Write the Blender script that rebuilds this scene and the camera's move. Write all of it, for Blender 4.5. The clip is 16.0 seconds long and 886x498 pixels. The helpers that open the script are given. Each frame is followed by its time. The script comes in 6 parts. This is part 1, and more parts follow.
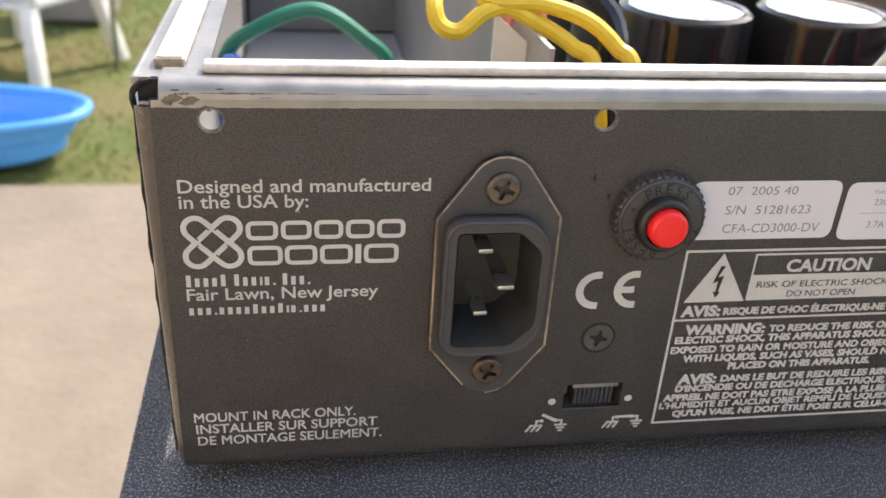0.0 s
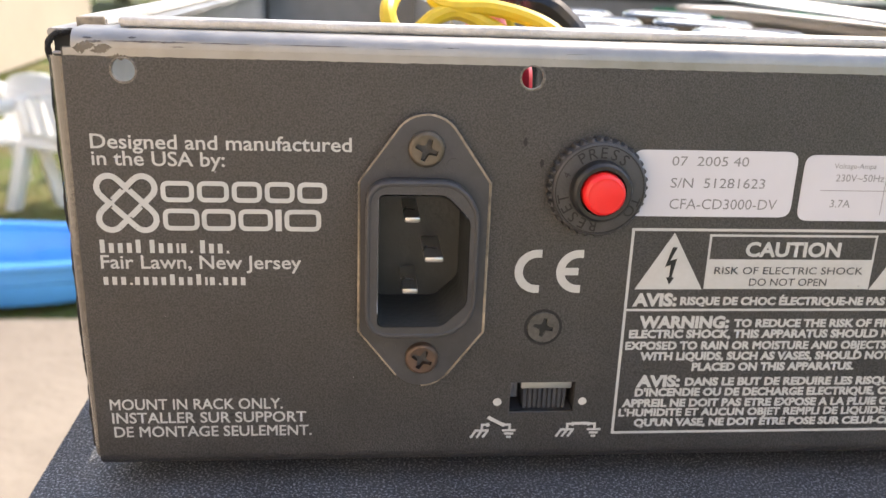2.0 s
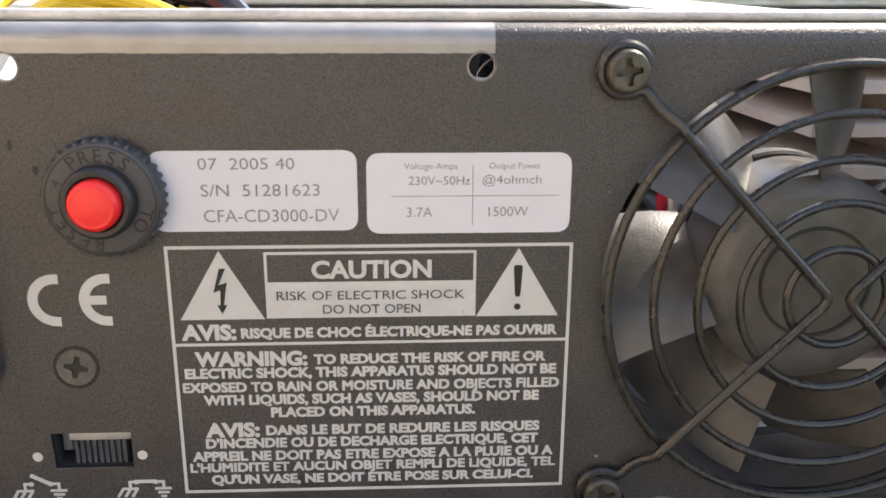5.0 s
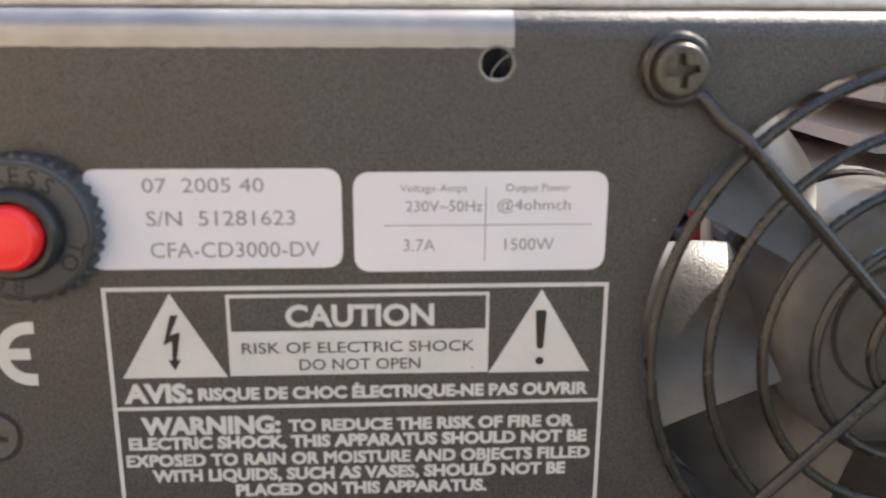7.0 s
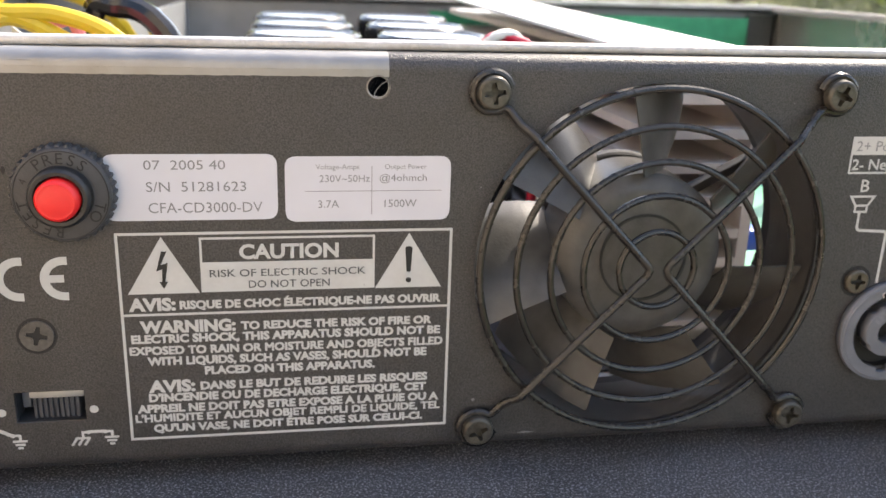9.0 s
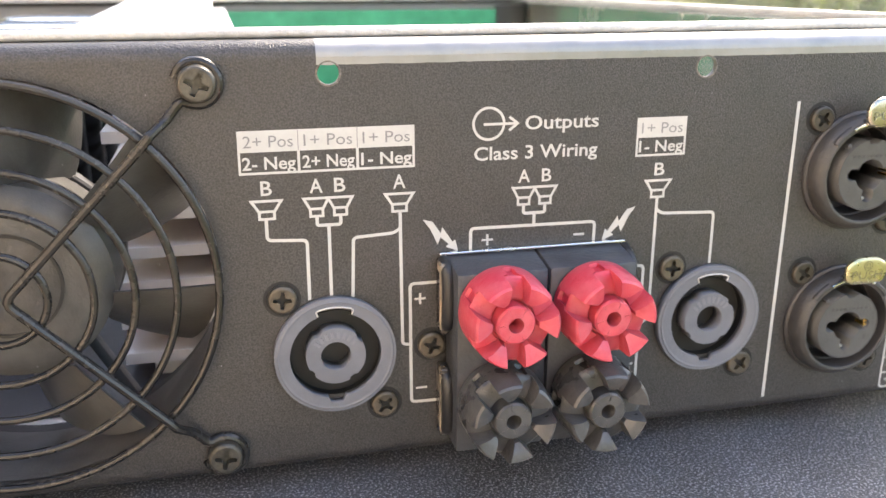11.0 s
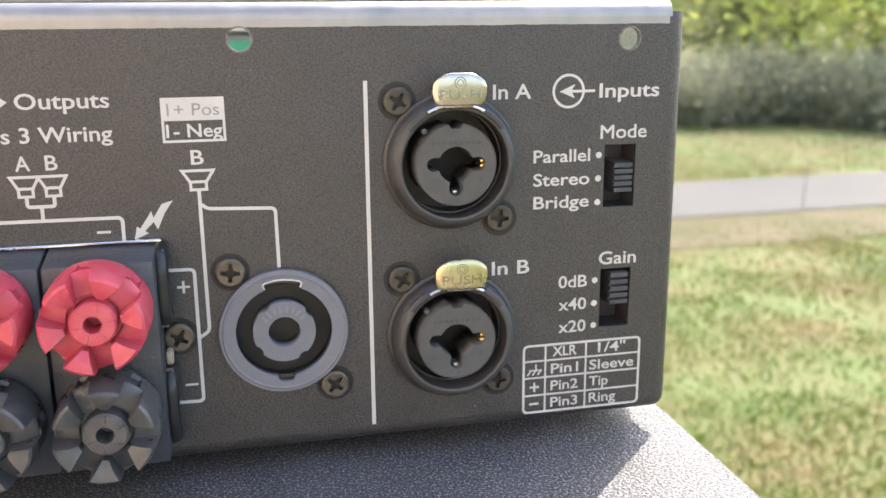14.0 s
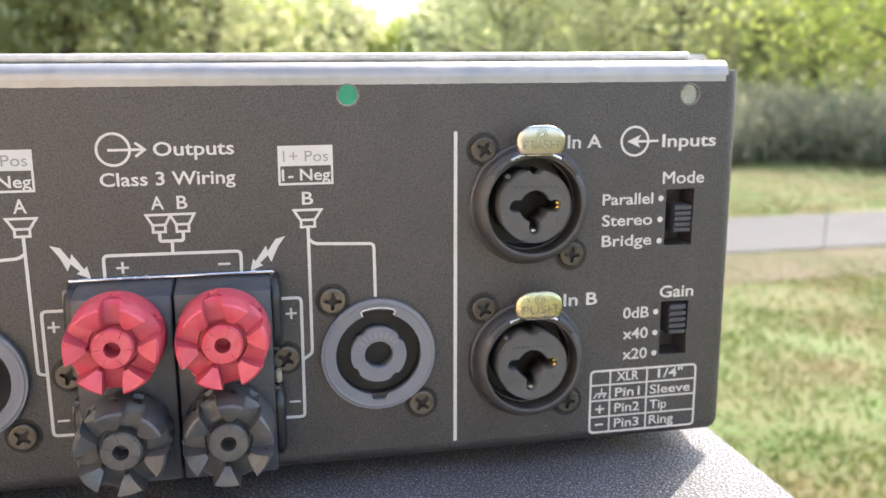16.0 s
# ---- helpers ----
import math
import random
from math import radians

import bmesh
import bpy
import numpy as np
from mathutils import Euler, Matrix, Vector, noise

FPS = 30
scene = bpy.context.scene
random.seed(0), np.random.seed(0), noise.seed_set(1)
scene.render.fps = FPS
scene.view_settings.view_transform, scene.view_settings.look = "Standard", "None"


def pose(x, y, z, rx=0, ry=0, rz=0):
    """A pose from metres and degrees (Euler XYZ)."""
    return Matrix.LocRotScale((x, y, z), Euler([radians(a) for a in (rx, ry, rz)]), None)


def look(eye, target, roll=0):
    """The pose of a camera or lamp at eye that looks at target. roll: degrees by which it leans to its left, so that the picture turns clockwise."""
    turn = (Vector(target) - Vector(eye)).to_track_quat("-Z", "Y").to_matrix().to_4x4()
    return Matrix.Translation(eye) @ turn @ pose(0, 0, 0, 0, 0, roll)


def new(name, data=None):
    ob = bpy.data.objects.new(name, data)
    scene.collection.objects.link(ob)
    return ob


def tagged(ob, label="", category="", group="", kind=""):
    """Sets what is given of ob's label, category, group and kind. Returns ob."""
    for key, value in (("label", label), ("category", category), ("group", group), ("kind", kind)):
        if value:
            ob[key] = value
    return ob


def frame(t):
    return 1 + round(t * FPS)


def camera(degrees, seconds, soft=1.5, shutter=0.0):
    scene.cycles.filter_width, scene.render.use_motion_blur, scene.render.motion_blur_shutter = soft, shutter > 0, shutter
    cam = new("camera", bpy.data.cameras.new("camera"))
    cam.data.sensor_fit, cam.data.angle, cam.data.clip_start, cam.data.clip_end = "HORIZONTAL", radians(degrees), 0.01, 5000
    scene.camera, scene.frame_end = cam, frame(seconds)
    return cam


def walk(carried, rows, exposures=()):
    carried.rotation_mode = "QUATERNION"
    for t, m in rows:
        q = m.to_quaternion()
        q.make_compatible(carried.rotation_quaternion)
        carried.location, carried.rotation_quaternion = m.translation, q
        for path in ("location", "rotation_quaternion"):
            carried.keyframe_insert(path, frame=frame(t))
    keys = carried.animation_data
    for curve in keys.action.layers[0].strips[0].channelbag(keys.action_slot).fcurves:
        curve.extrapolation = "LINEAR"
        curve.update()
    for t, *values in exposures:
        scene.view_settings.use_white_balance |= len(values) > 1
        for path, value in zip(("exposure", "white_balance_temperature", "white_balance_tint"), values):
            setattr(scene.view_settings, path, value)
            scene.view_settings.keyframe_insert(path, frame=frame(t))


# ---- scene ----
cam = camera(52.43, 16.0, soft=1.5)
PATH = [
    (0, (-0.18372, -0.14976, 0.14041), (0.134, 1.5905, -0.7926), 3.67),
    (0.5, (-0.17256, -0.15106, 0.12652), (0.0799, 1.6624, -0.6783), 3.48),
    (1, (-0.18678, -0.14723, 0.10703), (0.0078, 1.7169, -0.5908), 4.02),
    (1.5, (-0.18286, -0.15112, 0.10762), (-0.0031, 1.7319, -0.5419), 2.83),
    (2, (-0.15799, -0.15822, 0.10729), (0.0276, 1.7299, -0.5257), 2.11),
    (2.5, (-0.1292, -0.164, 0.10815), (0.0696, 1.7205, -0.5314), 1.46),
    (3, (-0.0972, -0.16651, 0.10511), (0.079, 1.724, -0.5233), 0.66),
    (3.5, (-0.08053, -0.16306, 0.10222), (0.0753, 1.7339, -0.5121), 0.87),
    (4, (-0.07946, -0.15835, 0.10205), (0.053, 1.7424, -0.5058), 1.29),
    (4.5, (-0.07596, -0.1516, 0.09973), (0.0335, 1.7563, -0.49), 0.74),
    (5, (-0.06976, -0.13649, 0.09907), (0.0235, 1.7756, -0.4798), 0.23),
    (5.2, (-0.0631, -0.12345, 0.0971), (-0.0272, 1.7919, -0.4776), -0.63),
    (7.3, (-0.07388, -0.10942, 0.09281), (0.0743, 1.8149, -0.4315), 0.87),
    (7.5, (-0.08236, -0.11957, 0.09116), (0.1087, 1.8092, -0.402), 1.38),
    (8, (-0.08782, -0.1462, 0.10723), (0.0893, 1.7496, -0.5047), 1.24),
    (8.5, (-0.08793, -0.16634, 0.11019), (0.1867, 1.7137, -0.5143), 1.98),
    (9, (-0.0736, -0.16868, 0.11003), (0.2537, 1.7045, -0.5097), 1.93),
    (9.5, (-0.04146, -0.15678, 0.10806), (0.3539, 1.7001, -0.5211), 1.19),
    (10, (-0.00607, -0.1514, 0.10561), (0.4141, 1.7087, -0.4974), -0.08),
    (10.2, (0.00473, -0.15047, 0.10548), (0.4321, 1.7059, -0.5039), 0.08),
    (12.3, (0.06562, -0.1999, 0.10525), (0.5921, 1.6459, -0.4566), 0.45),
    (12.5, (0.06684, -0.20347, 0.10542), (0.5993, 1.6446, -0.4431), 0.88),
    (13, (0.08768, -0.19667, 0.10109), (0.6005, 1.6584, -0.4426), 1.19),
    (13.5, (0.11186, -0.17484, 0.09894), (0.5716, 1.6977, -0.4322), 0.26),
    (14, (0.13143, -0.16293, 0.08858), (0.5587, 1.7293, -0.3982), -0.55),
    (14.5, (0.14632, -0.15785, 0.0823), (0.5212, 1.7544, -0.3681), -0.36),
    (15, (0.15218, -0.15496, 0.08014), (0.5107, 1.7642, -0.3537), -0.26),
    (15.5, (0.15424, -0.16293, 0.08304), (0.5076, 1.7616, -0.3308), -0.37),
    (16, (0.11483, -0.17839, 0.09293), (0.5086, 1.7386, -0.3193), -0.24),
]
walk(cam, [(t, look(eye, target, roll)) for t, eye, target, roll in PATH], exposures=[(0.0, 1.57, 7250, 11), (2.0, 1.81, 7200, 12), (5.0, 1.8, 7100, 11), (8.0, 1.67, 7000, 11), (9.0, 1.82, 7100, 11), (9.5, 2.07, 7200, 11), (10.0, 2.67, 7400, 12), (12.5, 2.37, 7200, 12), (14.5, 2.32, 6950, 12), (16.0, 2.27, 6850, 12)])
cam.data.dof.use_dof = True
cam.data.dof.focus_distance = 0.163
cam.data.dof.aperture_fstop = 28.0

# ---- world, sun ----
SUN_EL, SUN_AZ = radians(46), radians(45)      # the sun stands behind the amplifier, to its right
world = bpy.data.worlds.new("world")
scene.world = world
world.use_nodes = True
wn = world.node_tree.nodes
sky = wn.new("ShaderNodeTexSky")
sky.sky_type = "NISHITA"
sky.sun_disc = False
sky.sun_elevation, sky.sun_rotation = SUN_EL, SUN_AZ
sky.air_density, sky.dust_density = 1.0, 2.0
world.node_tree.links.new(sky.outputs[0], wn["Background"].inputs[0])
wn["Background"].inputs[1].default_value = 0.15
sun_data = bpy.data.lights.new("sun", "SUN")
sun_data.energy, sun_data.angle, sun_data.color = 2.0, radians(0.5), (1.0, 0.95, 0.87)
sun = new("sun", sun_data)
way = Vector((math.cos(SUN_EL) * math.sin(SUN_AZ), math.cos(SUN_EL) * math.cos(SUN_AZ), math.sin(SUN_EL)))
sun.matrix_world = look(way * 20, (0, 0, 0))


# ---- materials ----
def mat(name, color, rough=0.5, metal=0.0, vary=0.15, scale=400.0, bump=0.0, bump_scale=2000.0, color2=None, spec=0.5, coat=0.0, rough_vary=0.08, depth=0.6):
    """A surface with colour that wanders at two scales, uneven gloss and fine relief."""
    m = bpy.data.materials.new(name)
    m.use_nodes = True
    nt = m.node_tree
    n, l = nt.nodes, nt.links
    b = n["Principled BSDF"]
    tc = n.new("ShaderNodeTexCoord")
    big = n.new("ShaderNodeTexNoise")
    big.inputs["Scale"].default_value, big.inputs["Detail"].default_value = scale * 0.12, 4
    fine = n.new("ShaderNodeTexNoise")
    fine.inputs["Scale"].default_value, fine.inputs["Detail"].default_value = scale, 5
    l.new(tc.outputs["Object"], big.inputs["Vector"])
    l.new(tc.outputs["Object"], fine.inputs["Vector"])
    mixf = n.new("ShaderNodeMath")
    mixf.operation = "MULTIPLY_ADD"
    l.new(big.outputs["Fac"], mixf.inputs[0])
    mixf.inputs[1].default_value = 0.6
    half = n.new("ShaderNodeMath")
    half.operation = "MULTIPLY"
    half.inputs[1].default_value = 0.4
    l.new(fine.outputs["Fac"], half.inputs[0])
    l.new(half.outputs[0], mixf.inputs[2])
    ramp = n.new("ShaderNodeValToRGB")
    c2 = color2 or tuple(min(1, c * (1 + vary)) for c in color)
    c1 = color if color2 else tuple(c * (1 - vary) for c in color)
    ramp.color_ramp.elements[0].position, ramp.color_ramp.elements[1].position = 0.36, 0.64
    ramp.color_ramp.elements[0].color, ramp.color_ramp.elements[1].color = (*c1, 1), (*c2, 1)
    l.new(mixf.outputs[0], ramp.inputs[0])
    l.new(ramp.outputs[0], b.inputs["Base Color"])
    rr = n.new("ShaderNodeMapRange")
    rr.inputs["To Min"].default_value, rr.inputs["To Max"].default_value = max(0.02, rough - rough_vary), min(1, rough + rough_vary)
    l.new(mixf.outputs[0], rr.inputs["Value"])
    rr.inputs["From Min"].default_value, rr.inputs["From Max"].default_value = 0.35, 0.65
    l.new(rr.outputs[0], b.inputs["Roughness"])
    b.inputs["Metallic"].default_value = metal
    b.inputs["Specular IOR Level"].default_value = spec
    b.inputs["Coat Weight"].default_value = coat
    if bump:
        bn = n.new("ShaderNodeTexNoise")
        bn.inputs["Scale"].default_value, bn.inputs["Detail"].default_value = bump_scale, 3
        l.new(tc.outputs["Object"], bn.inputs["Vector"])
        bp = n.new("ShaderNodeBump")
        bp.inputs["Strength"].default_value = bump
        bp.inputs["Distance"].default_value = depth / bump_scale
        l.new(bn.outputs["Fac"], bp.inputs["Height"])
        l.new(bp.outputs[0], b.inputs["Normal"])
    return m


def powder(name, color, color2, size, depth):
    """Baked powder coat: a pebbled skin of small uneven beads, the seams' shade put into the colour."""
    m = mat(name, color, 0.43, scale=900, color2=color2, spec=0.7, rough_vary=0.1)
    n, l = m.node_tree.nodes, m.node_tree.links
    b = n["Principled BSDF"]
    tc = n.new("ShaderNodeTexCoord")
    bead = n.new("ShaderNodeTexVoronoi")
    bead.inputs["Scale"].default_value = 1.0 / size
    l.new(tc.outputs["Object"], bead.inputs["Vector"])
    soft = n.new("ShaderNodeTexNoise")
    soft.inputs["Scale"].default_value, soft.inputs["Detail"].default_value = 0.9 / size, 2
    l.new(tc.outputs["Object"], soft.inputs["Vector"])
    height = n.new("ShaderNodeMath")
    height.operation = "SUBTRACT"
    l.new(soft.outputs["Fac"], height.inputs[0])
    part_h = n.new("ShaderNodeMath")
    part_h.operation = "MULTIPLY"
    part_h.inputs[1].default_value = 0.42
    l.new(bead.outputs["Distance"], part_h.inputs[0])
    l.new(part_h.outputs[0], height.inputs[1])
    # Low spots darken and bead tops lighten the colour, as shading would.
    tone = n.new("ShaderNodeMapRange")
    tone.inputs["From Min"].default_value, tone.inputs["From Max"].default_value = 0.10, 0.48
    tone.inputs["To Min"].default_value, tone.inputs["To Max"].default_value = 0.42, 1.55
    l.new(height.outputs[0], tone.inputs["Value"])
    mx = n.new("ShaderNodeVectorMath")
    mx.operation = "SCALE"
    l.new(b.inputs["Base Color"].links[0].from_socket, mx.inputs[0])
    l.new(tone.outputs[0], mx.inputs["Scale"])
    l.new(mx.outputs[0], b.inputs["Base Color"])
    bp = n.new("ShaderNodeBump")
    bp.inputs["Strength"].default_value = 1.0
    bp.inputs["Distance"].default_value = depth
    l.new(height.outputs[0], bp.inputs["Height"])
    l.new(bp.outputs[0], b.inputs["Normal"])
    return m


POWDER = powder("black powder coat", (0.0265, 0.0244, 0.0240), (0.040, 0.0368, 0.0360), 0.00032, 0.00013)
WORN = mat("worn dark paint", (0.022, 0.019, 0.017), 0.24, scale=200, bump=0.25, bump_scale=500, color2=(0.095, 0.080, 0.066), spec=0.9)
CORNERPAINT = mat("polished corner paint", (0.026, 0.0225, 0.021), 0.2, scale=300, bump=0.15, bump_scale=900, color2=(0.055, 0.047, 0.041), spec=1.0, coat=0.5)
ROUGHBLACK = mat("scuffed black edge", (0.008, 0.0075, 0.008), 0.75, vary=0.4, scale=800, bump=1.0, bump_scale=900, depth=1.0)
EDGE = mat("rubbed tan edge", (0.10, 0.085, 0.065), 0.5, scale=700, color2=(0.42, 0.34, 0.25))
# Near-black that stands for shade in sunk letters and the groove.
SUNKSHADE = mat("shade of sunk lettering", (0.006, 0.006, 0.0065), 0.6, vary=0.15)
STEEL = mat("bare plated steel", (0.315, 0.308, 0.30), 0.47, 0.75, scale=200, vary=0.22, bump=0.08, bump_scale=500, rough_vary=0.14)
RAIL = mat("grey zinc rail", (0.52, 0.50, 0.48), 0.5, 0.35, scale=700, vary=0.2, bump=0.5, bump_scale=1600)
STAIN = mat("tarnish", (0.10, 0.095, 0.10), 0.5, 0.7, scale=900, vary=0.4)
RIMWEAR = mat("chipped hole edge", (0.04, 0.036, 0.032), 0.45, 0.3, scale=2600, color2=(0.24, 0.22, 0.20))
ALU = mat("mill finish aluminium", (0.80, 0.79, 0.77), 0.45, 0.9, scale=200, vary=0.08)
ZINC = mat("galvanised sheet", (0.42, 0.42, 0.41), 0.5, 0.75, scale=120, vary=0.15)
# Darker copy of the zinc, with the far wall's shade in its colour.
SHADEZINC = mat("zinc sheet darkened for shade", (0.25, 0.25, 0.255), 0.5, 0.6, scale=120, vary=0.15)
SMOOTHZINC = mat("smooth galvanised sheet", (0.46, 0.45, 0.43), 0.22, 0.75, scale=120, vary=0.12)
INK = mat("white screen print", (0.47, 0.47, 0.46), 0.6, vary=0.06, scale=900)
# Black for print, and for shade put into gaps and screw recesses.
INKGAPBLACK = mat("black print and gap shade", (0.010, 0.010, 0.010), 0.6, vary=0.1)
INKDARK = mat("dark grey print", (0.06, 0.06, 0.062), 0.6, vary=0.15)
INKGREY = mat("thin grey print", (0.20, 0.20, 0.21), 0.6, vary=0.15)
PAPER = mat("satin white label", (0.55, 0.55, 0.60), 0.45, vary=0.04, scale=150)
PLASTIC = mat("black moulded plastic", (0.018, 0.018, 0.019), 0.38, vary=0.2, bump=0.15, bump_scale=1200)
SATIN = mat("satin black plastic", (0.048, 0.047, 0.050), 0.5, vary=0.2, bump=0.3, bump_scale=1800)
SLIDER = mat("blue black slider plastic", (0.045, 0.047, 0.056), 0.45, vary=0.2, bump=0.3, bump_scale=1800)
JACK = mat("black jack plastic", (0.042, 0.041, 0.042), 0.42, vary=0.2, bump=0.25, bump_scale=1300)
INSERT = mat("grey black insert", (0.060, 0.061, 0.062), 0.48, vary=0.2, bump=0.3, bump_scale=1500)
DUSTY = mat("dusty black plastic", (0.030, 0.032, 0.038), 0.4, scale=300, color2=(0.06, 0.064, 0.075), bump=0.3, bump_scale=1200)
GLOSS = mat("glossy black enamel", (0.020, 0.018, 0.0165), 0.26, vary=0.2, bump=0.06, bump_scale=300)
GREYLINE = mat("paler grey moulding", (0.165, 0.173, 0.198), 0.5, vary=0.1)
GREY = mat("slate grey plastic", (0.14, 0.148, 0.172), 0.45, vary=0.1, bump=0.15, bump_scale=1500)
BLADEGREY = mat("dusty fan plastic", (0.060, 0.057, 0.054), 0.36, scale=250, color2=(0.115, 0.111, 0.105), bump=0.2, bump_scale=1800)
RED = mat("red translucent plastic", (0.62, 0.022, 0.055), 0.35, vary=0.12, scale=500)
DUSTRED = mat("dusty red plastic", (0.46, 0.020, 0.048), 0.40, vary=0.1, scale=400, color2=(0.50, 0.085, 0.115), bump=0.25, bump_scale=900)
DUSTBLACK = mat("dusty glossy black plastic", (0.032, 0.032, 0.034), 0.30, scale=400, color2=(0.080, 0.080, 0.082), bump=0.2, bump_scale=900)
BUTTON = mat("bright red plastic", (0.78, 0.02, 0.022), 0.33, vary=0.05)
BRASS = mat("bronzed screw", (0.066, 0.057, 0.045), 0.40, 0.55, scale=700, color2=(0.145, 0.122, 0.095))
DARKBRASS = mat("dark bronzed screw", (0.042, 0.038, 0.032), 0.40, 0.5, scale=700, color2=(0.088, 0.077, 0.062))
BLACKSCREW = mat("black oxide screw", (0.047, 0.043, 0.036), 0.38, 0.5, scale=1500, color2=(0.105, 0.096, 0.080))
GREYSCREW = mat("dull grey screw", (0.064, 0.061, 0.057), 0.42, 0.4, scale=1500, color2=(0.118, 0.112, 0.104))
COPPER = mat("coppery screw", (0.072, 0.052, 0.041), 0.42, 0.6, scale=700, color2=(0.15, 0.098, 0.074))
TIN = mat("bright nickel", (0.75, 0.74, 0.72), 0.22, 1.0, vary=0.06)
GOLD = mat("champagne gilt metal", (0.50, 0.46, 0.28), 0.27, 1.0, vary=0.09, scale=500)
CHAMPAGNE = mat("greyish champagne metal", (0.46, 0.43, 0.36), 0.25, 1.0, vary=0.09, scale=500)
SINK = mat("pale anodised aluminium", (0.62, 0.585, 0.56), 0.5, 0.12, scale=200, vary=0.08)
PAN = mat("pale galvanised sheet", (0.50, 0.49, 0.47), 0.5, 0.3, scale=120, vary=0.12)
PINMETAL = mat("dull nickel", (0.50, 0.49, 0.47), 0.32, 0.9, vary=0.12)
WELL = mat("dusty black moulding", (0.026, 0.028, 0.028), 0.42, scale=160, color2=(0.05, 0.053, 0.053), bump=0.2, bump_scale=800)
PUSHED = mat("stamped letters", (0.26, 0.24, 0.18), 0.4, 0.9, vary=0.1)
GOLDPIN = mat("gold contact", (0.9, 0.6, 0.2), 0.25, 1.0, vary=0.05)
YELLOW = mat("yellow wire insulation", (0.72, 0.50, 0.03), 0.35, vary=0.08)
GREEN = mat("green wire insulation", (0.02, 0.22, 0.14), 0.4, vary=0.1)
PINK = mat("pink wire insulation", (0.75, 0.22, 0.25), 0.4, vary=0.1)
BLUE = mat("blue wire insulation", (0.03, 0.12, 0.55), 0.4, vary=0.1)
WHITEP = mat("white nylon", (0.75, 0.74, 0.68), 0.45, vary=0.05)
PCB = mat("green circuit board", (0.02, 0.20, 0.10), 0.4, vary=0.3, scale=150, color2=(0.05, 0.34, 0.18))
CAPTOP = mat("capacitor top", (0.50, 0.56, 0.62), 0.28, 0.3, vary=0.06)
SLEEVE = mat("glossy black sleeve", (0.012, 0.012, 0.013), 0.16, vary=0.2, spec=0.6)


def leafy(name, color, color2, scale=4, thin=0.45):
    """Thin leaves that let some light through."""
    m = mat(name, color, 0.5, scale=scale, color2=color2)
    n, l = m.node_tree.nodes, m.node_tree.links
    b = n["Principled BSDF"]
    tr = n.new("ShaderNodeBsdfTranslucent")
    l.new(b.inputs["Base Color"].links[0].from_socket, tr.inputs["Color"])
    mx = n.new("ShaderNodeMixShader")
    mx.inputs[0].default_value = thin
    l.new(b.outputs[0], mx.inputs[1])
    l.new(tr.outputs[0], mx.inputs[2])
    l.new(mx.outputs[0], n["Material Output"].inputs["Surface"])
    return m


def speckled(name):
    """Black laminate with a pebbled skin and pale flecks, which also stand in for its glints."""
    m = mat(name, (0.050, 0.052, 0.060), 0.48, vary=0.3, scale=500, bump=1.0, bump_scale=1500, spec=0.6, depth=0.95)
    n, l = m.node_tree.nodes, m.node_tree.links
    b = n["Principled BSDF"]
    tc = n.new("ShaderNodeTexCoord")
    v = n.new("ShaderNodeTexNoise")
    v.inputs["Scale"].default_value, v.inputs["Detail"].default_value = 2000, 1.5
    l.new(tc.outputs["Object"], v.inputs["Vector"])
    r = n.new("ShaderNodeValToRGB")
    r.color_ramp.elements[0].position, r.color_ramp.elements[1].position = 0.53, 0.66
    l.new(v.outputs["Fac"], r.inputs[0])
    mx = n.new("ShaderNodeMix")
    mx.data_type = "RGBA"
    old = b.inputs["Base Color"].links[0].from_socket
    l.new(r.outputs[0], mx.inputs["Factor"])
    l.new(old, mx.inputs["A"])
    # Fleck colour is raised to carry the glints of the pebbles too.
    mx.inputs["B"].default_value = (0.36, 0.365, 0.385, 1)
    l.new(mx.outputs["Result"], b.inputs["Base Color"])
    return m


LAMINATE = speckled("speckled black laminate")
CHIPBOARD = mat("raw chipboard", (0.24, 0.14, 0.08), 0.85, scale=500, color2=(0.48, 0.33, 0.20), bump=0.8, bump_scale=400)
CONCRETE = mat("pale concrete", (0.155, 0.126, 0.098), 0.85, scale=14, color2=(0.215, 0.182, 0.146), bump=0.4, bump_scale=60)
ASPHALT = mat("grey path", (0.058, 0.056, 0.056), 0.85, scale=10, color2=(0.075, 0.073, 0.073), bump=0.4, bump_scale=60)
GRASS = mat("lawn soil and grass", (0.075, 0.118, 0.018), 0.9, scale=26, color2=(0.155, 0.122, 0.056), bump=0.3, bump_scale=50)
BLADE = leafy("grass blades", (0.092, 0.168, 0.016), (0.190, 0.172, 0.056), 26)
DRY = mat("dry earth", (0.118, 0.082, 0.045), 0.9, scale=24, color2=(0.082, 0.080, 0.030), bump=0.6, bump_scale=50)
BARK = mat("bark", (0.10, 0.075, 0.05), 0.9, scale=40, color2=(0.2, 0.16, 0.11), bump=0.8, bump_scale=30)
LEAF = leafy("green leaves", (0.36, 0.385, 0.19), (0.50, 0.51, 0.28), thin=0.65)
LEAFDARK = leafy("dull green leaves", (0.34, 0.385, 0.19), (0.50, 0.52, 0.28), thin=0.65)
LEAFPALE = leafy("yellowish leaves", (0.44, 0.52, 0.12), (0.64, 0.68, 0.22), thin=0.6)
HEDGE = leafy("grey green hedge leaves", (0.25, 0.255, 0.165), (0.31, 0.315, 0.21), thin=0.5)
POOL = mat("blue moulded plastic", (0.085, 0.36, 0.82), 0.4, vary=0.1, scale=10)
CREAM = mat("cream bounce wall", (0.72, 0.62, 0.50), 0.8, vary=0.08, scale=8)
